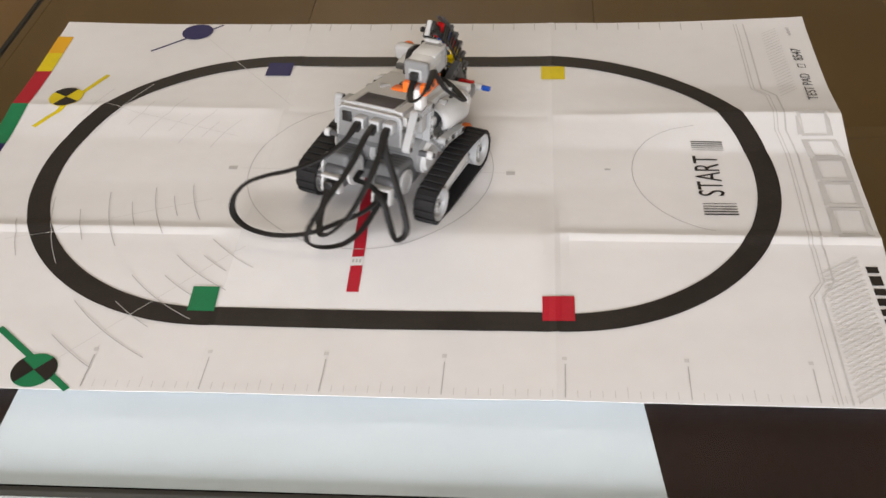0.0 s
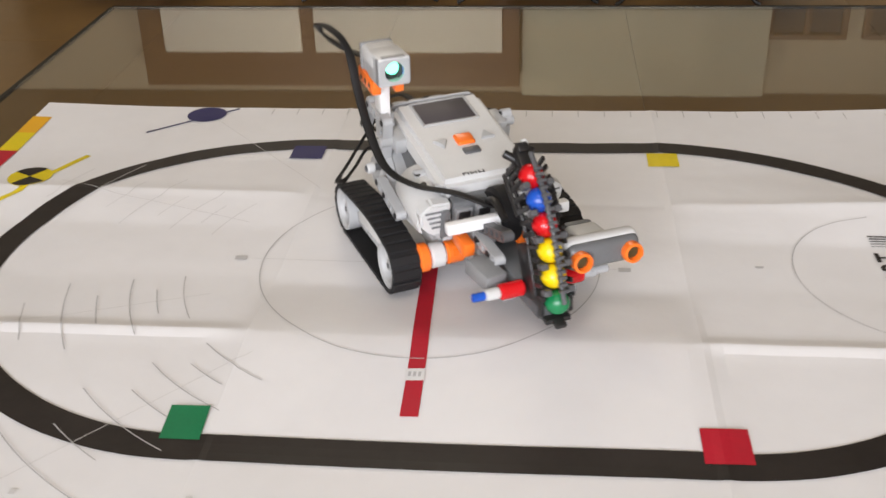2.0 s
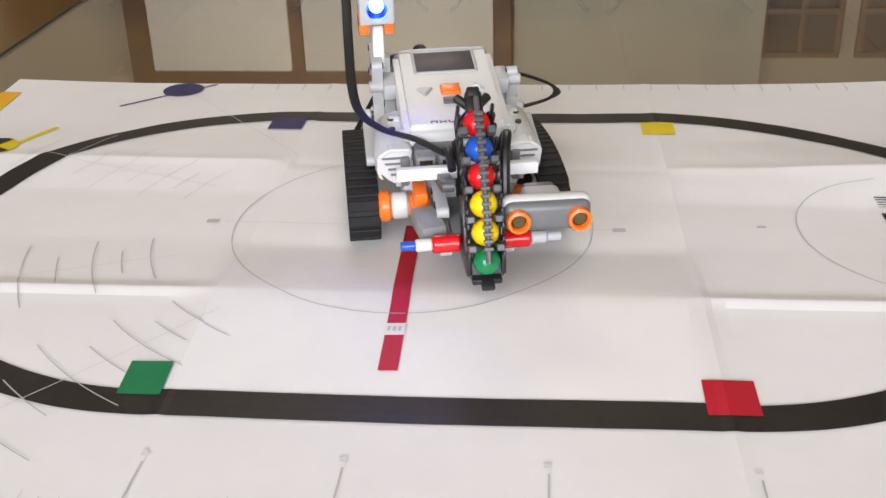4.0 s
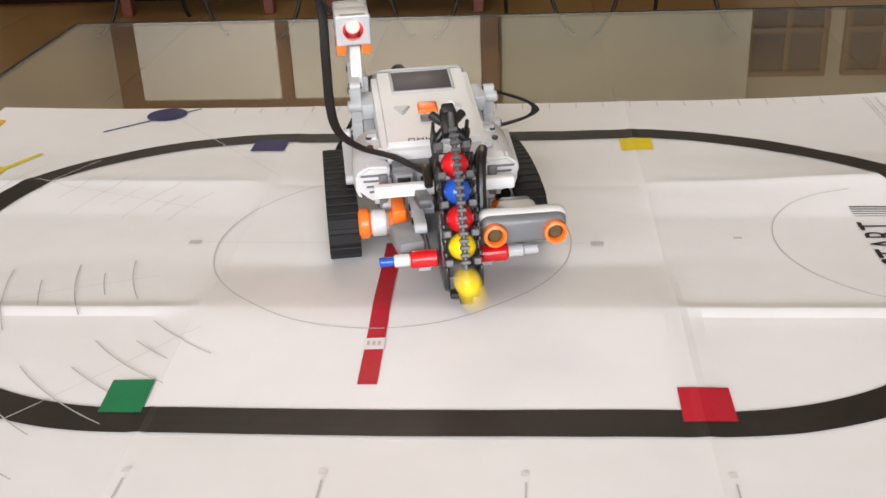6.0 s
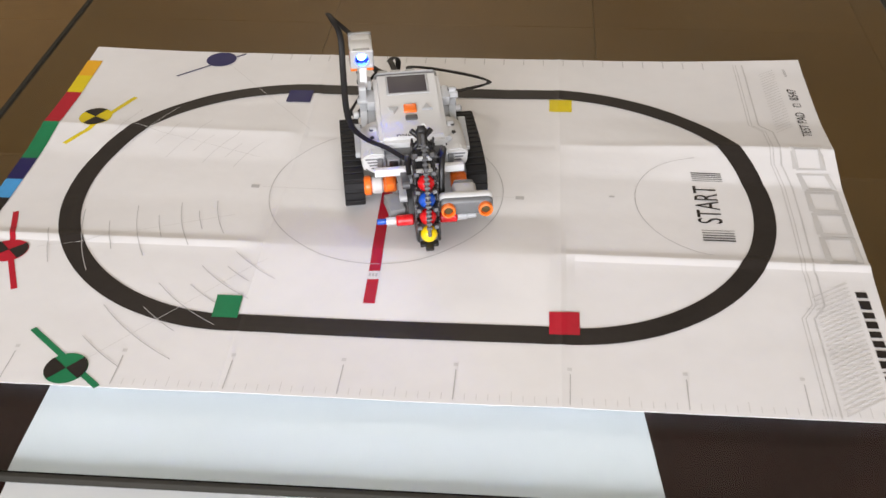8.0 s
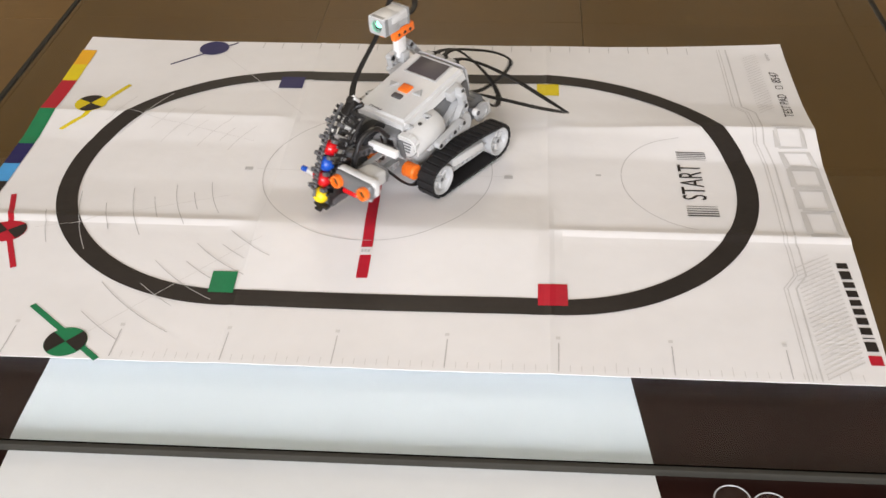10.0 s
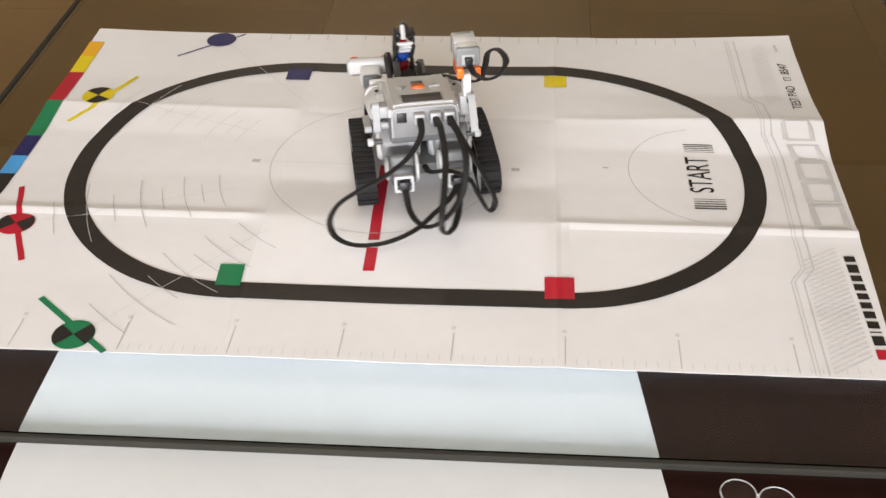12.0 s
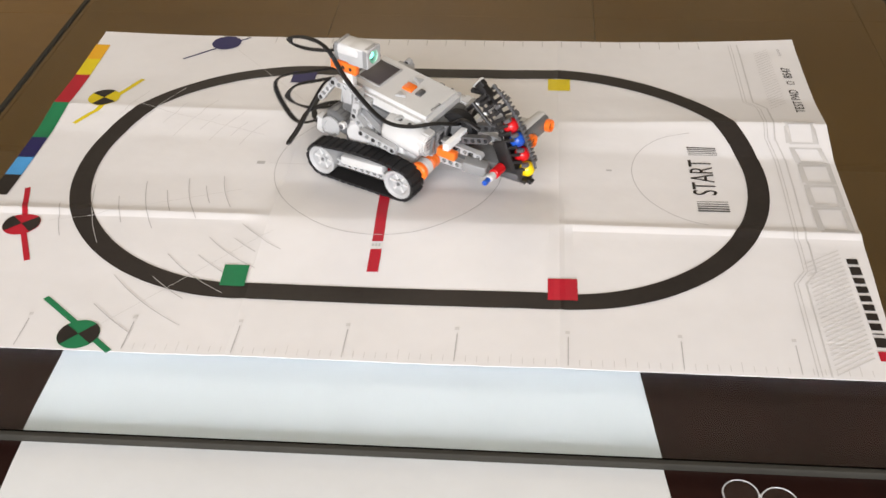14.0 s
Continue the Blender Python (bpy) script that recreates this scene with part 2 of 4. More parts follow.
def text_mesh(body, size, mat, name, parent, m):
    cu = bpy.data.curves.new("text", "FONT")
    cu.body, cu.size, cu.align_x, cu.align_y = body, size, "CENTER", "CENTER"
    tmp = new("text_tmp", cu)
    dg = bpy.context.evaluated_depsgraph_get()
    me = bpy.data.meshes.new_from_object(tmp.evaluated_get(dg))
    bpy.data.objects.remove(tmp)
    bpy.data.curves.remove(cu)
    me.materials.clear()
    me.materials.append(mat)
    me.transform(m)
    ob = new(name, me)
    ob.parent = parent
    return ob


# ---------------------------------------------------------------- room
FLOOR_Z, CEIL_Z = -0.45, 2.15
X0, X1, Y0, Y1 = -3.2, 3.0, -3.4, 3.4


def structure(name, bm, mat, label, category, smooth=0):
    return tagged(part(name, bm, mat, smooth=smooth), label, category, kind="structure")


def build_room():
    structure("ceiling", box(((X0 + X1) / 2, (Y0 + Y1) / 2, CEIL_Z + 0.05), (X1 - X0 + 0.4, Y1 - Y0 + 0.4, 0.1), bevel=0), CEIL, "plain white painted room ceiling with flat surface", "ceiling")
    structure("wall_west", box((X0 - 0.06, (Y0 + Y1) / 2, (FLOOR_Z + CEIL_Z) / 2), (0.12, Y1 - Y0 + 0.4, CEIL_Z - FLOOR_Z), bevel=0), WALL, "plain beige painted plaster side wall", "wall")
    structure("wall_east", box((X1 + 0.06, (Y0 + Y1) / 2, (FLOOR_Z + CEIL_Z) / 2), (0.12, Y1 - Y0 + 0.4, CEIL_Z - FLOOR_Z), bevel=0), WALL, "plain beige painted plaster side wall", "wall")
    split = 1.12
    structure("wall_north", box(((X0 + X1) / 2, Y1 + 0.06, (FLOOR_Z + split) / 2), (X1 - X0, 0.12, split - FLOOR_Z), bevel=0), WALL, "beige painted plaster wall behind the chairs", "wall")
    # unseen upper wall, added dark to dim its mirror image in the glass
    structure("wall_upper_dark", box(((X0 + X1) / 2, Y1 + 0.055, (split + CEIL_Z) / 2), (X1 - X0, 0.13, CEIL_Z - split), bevel=0), UPPERDARK, "dark brown upper wall, added to dim its reflection in the glass", "wall")
    # the unseen wall behind the viewer has an assumed wide window opening
    wx0, wx1, wz0, wz1 = -1.9, 1.5, 0.35, 1.85
    bm = box(((X0 + wx0) / 2, Y0 - 0.06, (FLOOR_Z + CEIL_Z) / 2), (wx0 - X0, 0.12, CEIL_Z - FLOOR_Z), bevel=0)
    box(((X1 + wx1) / 2, Y0 - 0.06, (FLOOR_Z + CEIL_Z) / 2), (X1 - wx1, 0.12, CEIL_Z - FLOOR_Z), bevel=0, bm=bm)
    box(((wx0 + wx1) / 2, Y0 - 0.06, (FLOOR_Z + wz0) / 2), (wx1 - wx0, 0.12, wz0 - FLOOR_Z), bevel=0, bm=bm)
    box(((wx0 + wx1) / 2, Y0 - 0.06, (CEIL_Z + wz1) / 2), (wx1 - wx0, 0.12, CEIL_Z - wz1), bevel=0, bm=bm)
    structure("wall_south", bm, WALL, "beige painted plaster wall with an assumed wide window opening", "wall")
    # floor: screed with large tiles laid on it
    fl = structure("floor", box(((X0 + X1) / 2, (Y0 + Y1) / 2, FLOOR_Z - 0.06), (X1 - X0, Y1 - Y0, 0.1), bevel=0), GROUT, "brown beige large stone floor tiles with thin dark joints", "floor")
    size, gap = 0.6, 0.001
    bm = box((0, 0, 0), (size - gap, size - gap, 0.012), bevel=0.0005, seg=1)
    me = mesh_of("floor_tile", bm, FLOOR, 30)
    nx, ny = int((X1 - X0) / size) + 1, int((Y1 - Y0) / size) + 1
    for i in range(nx):
        for j in range(ny):
            ob = new("floor_tile", me)
            ob.parent = fl
            ob.location = (X0 + 0.3 + i * size - 0.1, Y0 + 0.3 + j * size - 0.05, FLOOR_Z - 0.006)


def build_far_furniture():
    # sideboard along the far wall, standing on the floor
    sb = tagged(new("sideboard"), "long dark wooden sideboard standing on the tiled floor", "sideboard")
    sb.location = (-0.45, 3.05, FLOOR_Z)
    part("body", box((0, 0, 0.31), (2.5, 0.42, 0.5), bevel=0.006), PURPLE, sb)
    part("plinth", box((0, 0.01, 0.03), (2.44, 0.38, 0.06), bevel=0.003), DARKWOOD, sb)
    part("top", box((0, -0.004, 0.575), (2.54, 0.45, 0.03), bevel=0.005), DARKWOOD, sb)
    for i in range(4):
        d = part("door", box((-0.93 + i * 0.62, -0.215, 0.31), (0.60, 0.018, 0.47), bevel=0.004), PURPLE, sb)
        part("handle", rod((-0.68 + i * 0.62, -0.235, 0.26), (-0.68 + i * 0.62, -0.235, 0.38), 0.006), IRON, d, "small dark iron bar handle")
    # dining chairs
    def chair(x, y):
        c = tagged(new("chair"), "dark upholstered chair on reddish brown square wooden legs", "chair", "chairs by the sideboard")
        c.location = (x, y, FLOOR_Z)
        part("seat", box((0, 0.2, 0.44), (0.5, 0.46, 0.07), bevel=0.02, seg=3), PURPLE, c)
        part("backrest", box((0, 0.42, 0.72), (0.48, 0.05, 0.5), (-6, 0, 0), bevel=0.02, seg=3), PURPLE, c)
        part("seat_frame", box((0, 0.2, 0.385), (0.47, 0.43, 0.05), bevel=0.004), REDWOOD, c)
        for sx in (-0.225, 0.225):
            for sy in (0.0, 0.38):
                bm = bmesh.new()
                bmesh.ops.create_cone(bm, cap_ends=True, segments=4, radius1=0.023, radius2=0.031, depth=0.37, matrix=pose(0, 0, 0.185, 0, 0, 45))
                bmesh.ops.bevel(bm, geom=list(bm.edges), offset=0.003, segments=1, affect="EDGES")
                bm.transform(pose(sx, sy, 0))
                part("leg", bm, REDWOOD, c)
        return c
    first = chair(-0.92, 2.66)
    copy_thing(first, pose(-0.27, 2.62, FLOOR_Z))
    # low iron stools with thin bent legs
    def stool(x, y, spread):
        s = tagged(new("stool"), "low stool with thin bent black iron legs", "stool", "iron stools")
        s.location = (x, y, FLOOR_Z)
        part("seat", lathe([(0, 0.40), (0.15, 0.40), (0.17, 0.41), (0.17, 0.43), (0.15, 0.445), (0, 0.45)], seg=28), PURPLE, s)
        for a in (200, 340, 90):
            ca, sa = math.cos(radians(a)), math.sin(radians(a))
            part("leg", tube([(ca * 0.06, sa * 0.06, 0.405), (ca * 0.10, sa * 0.10, 0.25), (ca * 0.15 * spread, sa * 0.15 * spread, 0.09), (ca * 0.19 * spread, sa * 0.19 * spread, 0.022), (ca * 0.215 * spread, sa * 0.215 * spread, 0.006)], 0.011), IRON, s)
        return s
    for x, y in ((-0.94, 2.42), (-0.40, 2.36), (0.04, 2.34), (0.47, 2.32)):
        stool(x, y, 0.95)
    # tall cupboard with two pale doors, and windows in the far wall
    d = tagged(new("cupboard"), "tall brown wooden cupboard with two cream white doors", "cupboard")
    d.location = (-0.735, Y1 - 0.06, FLOOR_Z)
    part("carcass", box((0, 0, 0.755), (1.46, 0.10, 1.51), bevel=0.004), FRAMEBROWN, d)
    for x0, x1 in ((-0.633, -0.098), (-0.045, 0.665)):
        f = part("door", box(((x0 + x1) / 2, -0.058, 0.72), (x1 - x0, 0.020, 1.296), bevel=0.004), DOORWHITE, d, "cream white cupboard door")
        part("knob", rod((x1 - 0.04, -0.066, 0.70), (x1 - 0.04, -0.092, 0.70), 0.012), IRON, f)
    # nearly flat pale sheet, added for the smooth pale surface mirrored in the glass
    c = tagged(new("curtain"), "flat pale sheet against the wall, added for its reflection in the glass", "curtain")
    c.location = (0.455, Y1 - 0.06, FLOOR_Z)
    bm = bmesh.new()
    cols = []
    for i in range(121):
        x = -0.45 + i * 0.0076
        y = 0.0006 * math.sin(i * 0.41) + 0.0012 * math.sin(i * 0.17 + 1)
        cols.append([bm.verts.new((x, y + o, z)) for o in (0, 0.004) for z in (0.02, 1.56)])
    for a, b in zip(cols, cols[1:]):
        bm.faces.new((a[0], b[0], b[1], a[1]))
        bm.faces.new((a[2], b[2], b[3], a[3]))
        bm.faces.new((a[1], b[1], b[3], a[3]))
        bm.faces.new((a[0], b[0], b[2], a[2]))
    part("flat_sheet", bm, GREYPANEL, c, smooth=60)
    for k, x in enumerate((1.06, 1.41, 1.76)):
        w = tagged(new("window_%d" % (k + 1)), "dark window with small panes in the beige wall", "window", kind="structure")
        w.location = (x, Y1 - 0.012, 0.64)
        part("pane", box((0, 0.004, 0), (0.27, 0.01, 0.49), bevel=0), SCREEN, w)
        for zx in (-0.135, 0.0, 0.135):
            part("frame", box((zx, -0.006, 0), (0.022, 0.03, 0.51), bevel=0.003), FRAMEBROWN, w)
        for zz in (-0.245, -0.08, 0.08, 0.245):
            part("frame", box((0, -0.010, zz), (0.29, 0.03, 0.022), bevel=0.003), FRAMEBROWN, w)


# ---------------------------------------------------------------- glass table and what lies in front of it
TX0, TX1, TY0, TY1 = -0.487, 0.655, -0.391, 0.705


def build_table():
    t = tagged(new("glass_table"), "clear glass coffee table top with dark greenish edge", "table")
    cx, cy = (TX0 + TX1) / 2, (TY0 + TY1) / 2
    bm = box((cx, cy, -0.0065), (TX1 - TX0 - 0.004, TY1 - TY0 - 0.004, 0.011), bevel=0.0)
    top = part("glass_top", bm, GLASS, t, smooth=0)
    top.visible_shadow = False
    for a, b in (((cx, TY0, -0.0065), (TX1 - TX0, 0.005, 0.0076)), ((cx, TY1, -0.0065), (TX1 - TX0, 0.006, 0.0118)), ((TX0 + 0.001, cy, -0.0065), (0.006, TY1 - TY0 - 0.006, 0.0118)), ((TX1 - 0.001, cy, -0.0065), (0.006, TY1 - TY0 - 0.006, 0.0118))):
        part("edge", box(a, b, bevel=0.001), GLASSEDGE, t, "dark polished glass edge")
    for x in (-0.24, 0.30):
        part("leg", box((x, 0.06, (FLOOR_Z - 0.0125) / 2), (0.06, 0.12, -FLOOR_Z - 0.0125), bevel=0.004), DARKWOOD, t)

    # dark wooden side table under the near edge of the glass
    top_z = -0.0135
    b = tagged(new("side_table"), "very dark reddish brown wooden table under the glass edge", "table")
    b.location = (0.0, -0.80, FLOOR_Z)
    part("tabletop", box((0.0, 0, top_z - FLOOR_Z - 0.014), (2.4, 1.12, 0.028), bevel=0.004), DARKWOOD, b)
    for x in (-1.1, 1.1):
        for y in (-0.48, 0.48):
            part("leg", box((x, y, (top_z - FLOOR_Z - 0.028) / 2), (0.06, 0.06, top_z - FLOOR_Z - 0.028), bevel=0.004), DARKWOOD, b)
    part("apron", box((0, 0.48, top_z - FLOOR_Z - 0.06), (2.1, 0.025, 0.064), bevel=0.003), DARKWOOD, b)
    # white sheet of card lying on it, partly under the glass
    bm = bmesh.new()
    nx, ny = 40, 40
    vs = [[None] * (ny + 1) for _ in range(nx + 1)]
    for i in range(nx + 1):
        for j in range(ny + 1):
            u, v = i / nx, j / ny
            y = -0.96 + 0.705 * v
            xl = -0.2540 + 0.06 * max(0, -0.37 - y)
            xr = 0.2655 + 0.118 * (-0.294 - y)
            x = xl + (xr - xl) * u
            vs[i][j] = bm.verts.new((x, y, top_z + 0.0003 + (0.0008 + 0.0008 * noise.noise((x * 5, y * 5, 0.3)) if y < TY0 - 0.02 else 0)))
    for i in range(nx):
        for j in range(ny):
            bm.faces.new((vs[i][j], vs[i + 1][j], vs[i + 1][j + 1], vs[i][j + 1]))
    ret = bmesh.ops.extrude_face_region(bm, geom=list(bm.faces))
    bmesh.ops.translate(bm, verts=[v for v in ret["geom"] if isinstance(v, bmesh.types.BMVert)], vec=(0, 0, 0.0004))
    tagged(part("card_sheet", bm, CLOTH, smooth=40), "plain white card sheet lying on the dark table", "sheet")
    # wire-rimmed spectacles on the dark table
    g = tagged(new("spectacles"), "thin wire spectacles with round lenses on the dark table", "spectacles")
    g.location = (0.334, -0.4145, top_z)
    for k, (x, y) in enumerate(((0, 0), (0.0285, -0.006))):
        ring = [(x + 0.0138 * math.cos(a * math.pi / 12), y + 0.0138 * math.sin(a * math.pi / 12), 0.004) for a in range(25)]
        r = part("rim", tube(ring, 0.0013, n=3, seg=8), LIGHTGREY, g, "pale wire rim")
        lens = part("lens", lathe([(0, 0.0036), (0.0134, 0.0036), (0.0134, 0.0044), (0, 0.0044)], pose(x, y, 0), 28), CLEARGLASS, r)
        lens.visible_shadow = False
    part("bridge", tube([(0.0135, -0.002, 0.004), (0.0143, -0.001, 0.0055), (0.0150, -0.0035, 0.004)], 0.0012, n=4, seg=8), LIGHTGREY, g)
    for x, y, e in ((-0.0135, 0.0, -0.02), (0.0420, -0.008, 0.06)):
        part("temple", tube([(x, y, 0.0042), (x + 0.001, y - 0.02, 0.003), (x + e * 0.4, y - 0.07, 0.0018), (x + e, y - 0.11, 0.0018)], 0.0013, n=6, seg=8), LIGHTGREY, g)


# ---------------------------------------------------------------- printed mat
MX0, MX1, MY0, MY1 = -0.416, 0.4965, -0.294, 0.331
FOLD_Y = (-0.085, 0.124)
FOLD_X = (-0.102, 0.195)


def ease(a, b, x):
    u = max(0.0, min(1.0, (x - a) / (b - a)))
    return u * u * (3 - 2 * u)


def slant(y):
    """How far the folds lean: metres of y for each metre of x."""
    if y < FOLD_Y[0]:
        return -0.008 * (y - MY0) / (FOLD_Y[0] - MY0)
    if y < FOLD_Y[1]:
        return -0.008 - 0.022 * (y - FOLD_Y[0]) / (FOLD_Y[1] - FOLD_Y[0])
    return -0.030 * (MY1 - y) / (MY1 - FOLD_Y[1])


def panel_side(x):
    """0 on the middle column of panels, 1 on the outer ones."""
    return max(1 - ease(-0.13, -0.09, x), ease(0.18, 0.21, x))


def near_fold(x):
    return FOLD_Y[0] - 0.008 * x - 0.009 * (1 - panel_side(x))


def ridge(d, reach):
    return max(0.0, 1 - (math.sqrt(d * d + 4e-6) - 0.002) / reach)


def mat_z(x, y):
    """Height of the paper: shallow panels between sharp folds."""
    z = 0.0010
    left, right = 1 - ease(-0.13, -0.09, x), ease(0.18, 0.21, x)
    side = panel_side(x)
    # near fold: a broad low rise in the middle, a sharp lip at the sides
    d = y - near_fold(x)
    z += (0.0096 - 0.0072 * side) * ridge(d, 0.075 if d > 0 else 0.11)
    z += (0.0022 * side - 0.0004 * (1 - side)) * ridge(d, 0.009)
    # far fold: low in the middle, rising towards the right edge
    d = y - (FOLD_Y[1] - 0.030 * x)
    top = 0.0012 + 0.0034 * left + right * (0.0025 + 0.0088 * ease(0.20, 0.44, x))
    z += top * (0.45 * ridge(d, 0.065) + 0.55 * ridge(d, 0.19) if d > 0 else ridge(d, 0.055))
    z += 0.0006 * (2 * side - 1) * ridge(d, 0.008)
    for f in FOLD_X:
        z += 0.0007 * max(0.0, 1 - abs(x - f) / 0.06) + 0.0006 * max(0.0, 1 - abs(x - f) / 0.005)
    # the far corners curl up a little
    if y > 0.12:
        v = ((y - 0.12) / 0.21) ** 2
        z += v * (0.0085 * max(0.0, (x - 0.12) / 0.38) ** 3 + 0.0045 * max(0.0, (0.0 - x) / 0.416) ** 3)
    z += 0.0007 * (1 + noise.noise((x * 8, y * 8, 0))) + 0.0003 * (1 + noise.noise((x * 24, y * 24, 2)))
    return z


def mat_axis(a, b, step, marks):
    s = set()
    n = int((b - a) / step)
    for i in range(n + 1):
        s.add(round(a + (b - a) * i / n, 5))
    for m in marks:
        s = {v for v in s if abs(v - m) > step * 0.4 or v in marks}
        s.add(m)
    return sorted(s)


LIFT = 0.0008


def settle(v, lift):
    """Print is registered on the flat sheet; the lifted panels draw it in towards the near side."""
    h = mat_z(v.co.x, v.co.y)
    v.co.x += (0.14 - v.co.x) * h / 0.55
    v.co.y += (-0.85 - v.co.y) * h / 0.55
    v.co.z = mat_z(v.co.x, v.co.y) + lift + v.co.z


def drape(bm, lift=LIFT):
    for v in bm.verts:
        settle(v, lift)
    return bm


def lay(bm, lift=LIFT):
    """Print that follows the paper as it was laid out flat."""
    for v in bm.verts:
        v.co.z = mat_z(v.co.x, v.co.y) + lift + v.co.z
    return bm


def strip(line, width, bm=None, lift=0.0):
    """A printed band along a line of (x, y) points."""
    t = bm or bmesh.new()
    rows = []
    for i, p in enumerate(line):
        a, b = Vector(line[max(i - 1, 0)]), Vector(line[min(i + 1, len(line) - 1)])
        d = (b - a).normalized()
        n = Vector((-d.y, d.x)) * width / 2
        k = max(1, int(width / 0.006))
        rows.append([t.verts.new((p[0] + n.x * (2 * j / k - 1), p[1] + n.y * (2 * j / k - 1), lift)) for j in range(k + 1)])
    for a, b in zip(rows, rows[1:]):
        for j in range(len(a) - 1):
            t.faces.new((a[j], a[j + 1], b[j + 1], b[j]))
    return t


def line2(a, b, step=0.004):
    n = max(1, int((Vector(b) - Vector(a)).length / step))
    return [(a[0] + (b[0] - a[0]) * i / n, a[1] + (b[1] - a[1]) * i / n) for i in range(n + 1)]


def arc2(c, r, a0, a1, n=80):
    return [(c[0] + r * math.cos(radians(a0 + (a1 - a0) * i / n)), c[1] + r * math.sin(radians(a0 + (a1 - a0) * i / n))) for i in range(n + 1)]


def patch(x0, x1, y0, y1, skew=0.0, lift=0.0, bm=None):
    """A printed rectangle; skew shifts its lower side."""
    t = bm or bmesh.new()
    nx, ny = max(1, int((x1 - x0) / 0.005)), max(1, int((y1 - y0) / 0.005))
    g = [[t.verts.new((x0 + (x1 - x0) * i / nx + skew * (1 - j / ny), y0 + (y1 - y0) * j / ny, lift)) for j in range(ny + 1)] for i in range(nx + 1)]
    for i in range(nx):
        for j in range(ny):
            t.faces.new((g[i][j], g[i + 1][j], g[i + 1][j + 1], g[i][j + 1]))
    return t


def sector(c, r, a0, a1, lift=0.0, bm=None):
    t = bm or bmesh.new()
    n = max(3, int(abs(a1 - a0) / 8))
    v0 = t.verts.new((*c, lift))
    vs = [t.verts.new((c[0] + r * math.cos(radians(a0 + (a1 - a0) * i / n)), c[1] + r * math.sin(radians(a0 + (a1 - a0) * i / n)), lift)) for i in range(n + 1)]
    for a, b in zip(vs, vs[1:]):
        t.faces.new((v0, a, b))
    return t


def build_mat():
    mat = tagged(new("printed_mat"), "creased white paper test mat with black oval track, lying on glass", "mat")
    xs, ys = mat_axis(MX0, MX1, 0.006, [f + o for f in FOLD_X for o in (-0.005, 0, 0.005)]), mat_axis(MY0, MY1, 0.006, [f + o for f in FOLD_Y for o in (-0.009, -0.004, -0.0015, 0, 0.0015, 0.004, 0.009)])
    bm = bmesh.new()
    g = []
    for x in xs:
        col = []
        for y in ys:
            xx = x
            yy = y + slant(y) * x - 0.009 * (1 - panel_side(x)) * max(0.0, 1 - abs(y - FOLD_Y[0]) / 0.07)
            if x > 0.44:      # right edge wanders inwards towards the near corner
                xx -= (x - 0.44) / (MX1 - 0.44) * 0.012 * ((MY1 - y) / (MY1 - MY0)) ** 3
            col.append(bm.verts.new((xx, yy, mat_z(xx, yy))))
        g.append(col)
    for i in range(len(xs) - 1):
        for j in range(len(ys) - 1):
            bm.faces.new((g[i][j], g[i + 1][j], g[i + 1][j + 1], g[i][j + 1]))
    ret = bmesh.ops.extrude_face_region(bm, geom=list(bm.faces))
    bmesh.ops.translate(bm, verts=[v for v in ret["geom"] if isinstance(v, bmesh.types.BMVert)], vec=(0, 0, -0.0005))
    part("paper", bm, PAPER, mat, smooth=9)

    def prt(name, bm, m, label="", extra=0.0):
        return part(name, drape(bm, LIFT + extra), m, mat, label, smooth=0)

    def flat_prt(name, bm, m, label="", extra=0.0):
        return part(name, lay(bm, LIFT + extra), m, mat, label, smooth=0)

    # black oval track
    oy0, oy1, w = -0.2052, 0.2365, 0.0225
    oc = (oy0 + oy1) / 2
    ov = []
    a_r, a_l, ry = 0.2195, 0.2240, (oy1 - oy0) / 2
    for i in range(241):
        t = radians(-90 + 180 * i / 240)
        c, s = math.cos(t), math.sin(t)
        ex = 2.0 if s > 0 else 2.08
        ov.append((0.186 + a_r * abs(c) ** (2 / ex), oc + ry * math.copysign(abs(s) ** (2 / ex), s) - 0.004 * c))
    ov += line2(ov[-1], (-0.105, oy1))[1:]
    for i in range(1, 241):
        t = radians(90 + 180 * i / 240)
        c, s = math.cos(t), math.sin(t)
        ex = 2.04
        ov.append((-0.105 - a_l * abs(c) ** (2 / ex), oc + ry * math.copysign(abs(s) ** (2 / ex), s) - 0.003 * c))
    ov += line2(ov[-1], ov[0])[1:]
    flat_prt("track_line", strip(ov, w), INK, "black printed oval track line")
    # colour squares on the track
    prt("colour_square", patch(0.184, 0.212, -0.200, -0.168), RED_INK, "red printed square", 0.0004)
    prt("colour_square", patch(-0.133, -0.1085, -0.195, -0.1625, 0.002), GREEN_INK, "green printed square", 0.0004)
    prt("colour_square", patch(0.183, 0.210, 0.201, 0.2295), YELLOW_INK, "yellow printed square", 0.0004)
    prt("colour_square", patch(-0.1395, -0.1095, 0.209, 0.238), BLUE_INK, "dark blue printed square", 0.0004)
    # red line with a white tag
    prt("red_line", strip(line2((0.0135, -0.1655), (0.009, 0.02)), 0.0112), RED_INK, "red printed line")
    prt("tag", strip(line2((0.0125, -0.1285), (0.0117, -0.1155)), 0.0125), WHITE_INK, "white tag with a small grey number", 0.0004)
    for k in range(3):
        prt("tag_bar", strip(line2((0.0088 + k * 0.0032, -0.1245), (0.0088 + k * 0.0032, -0.1195)), 0.0018), GREY_INK, extra=0.0008)
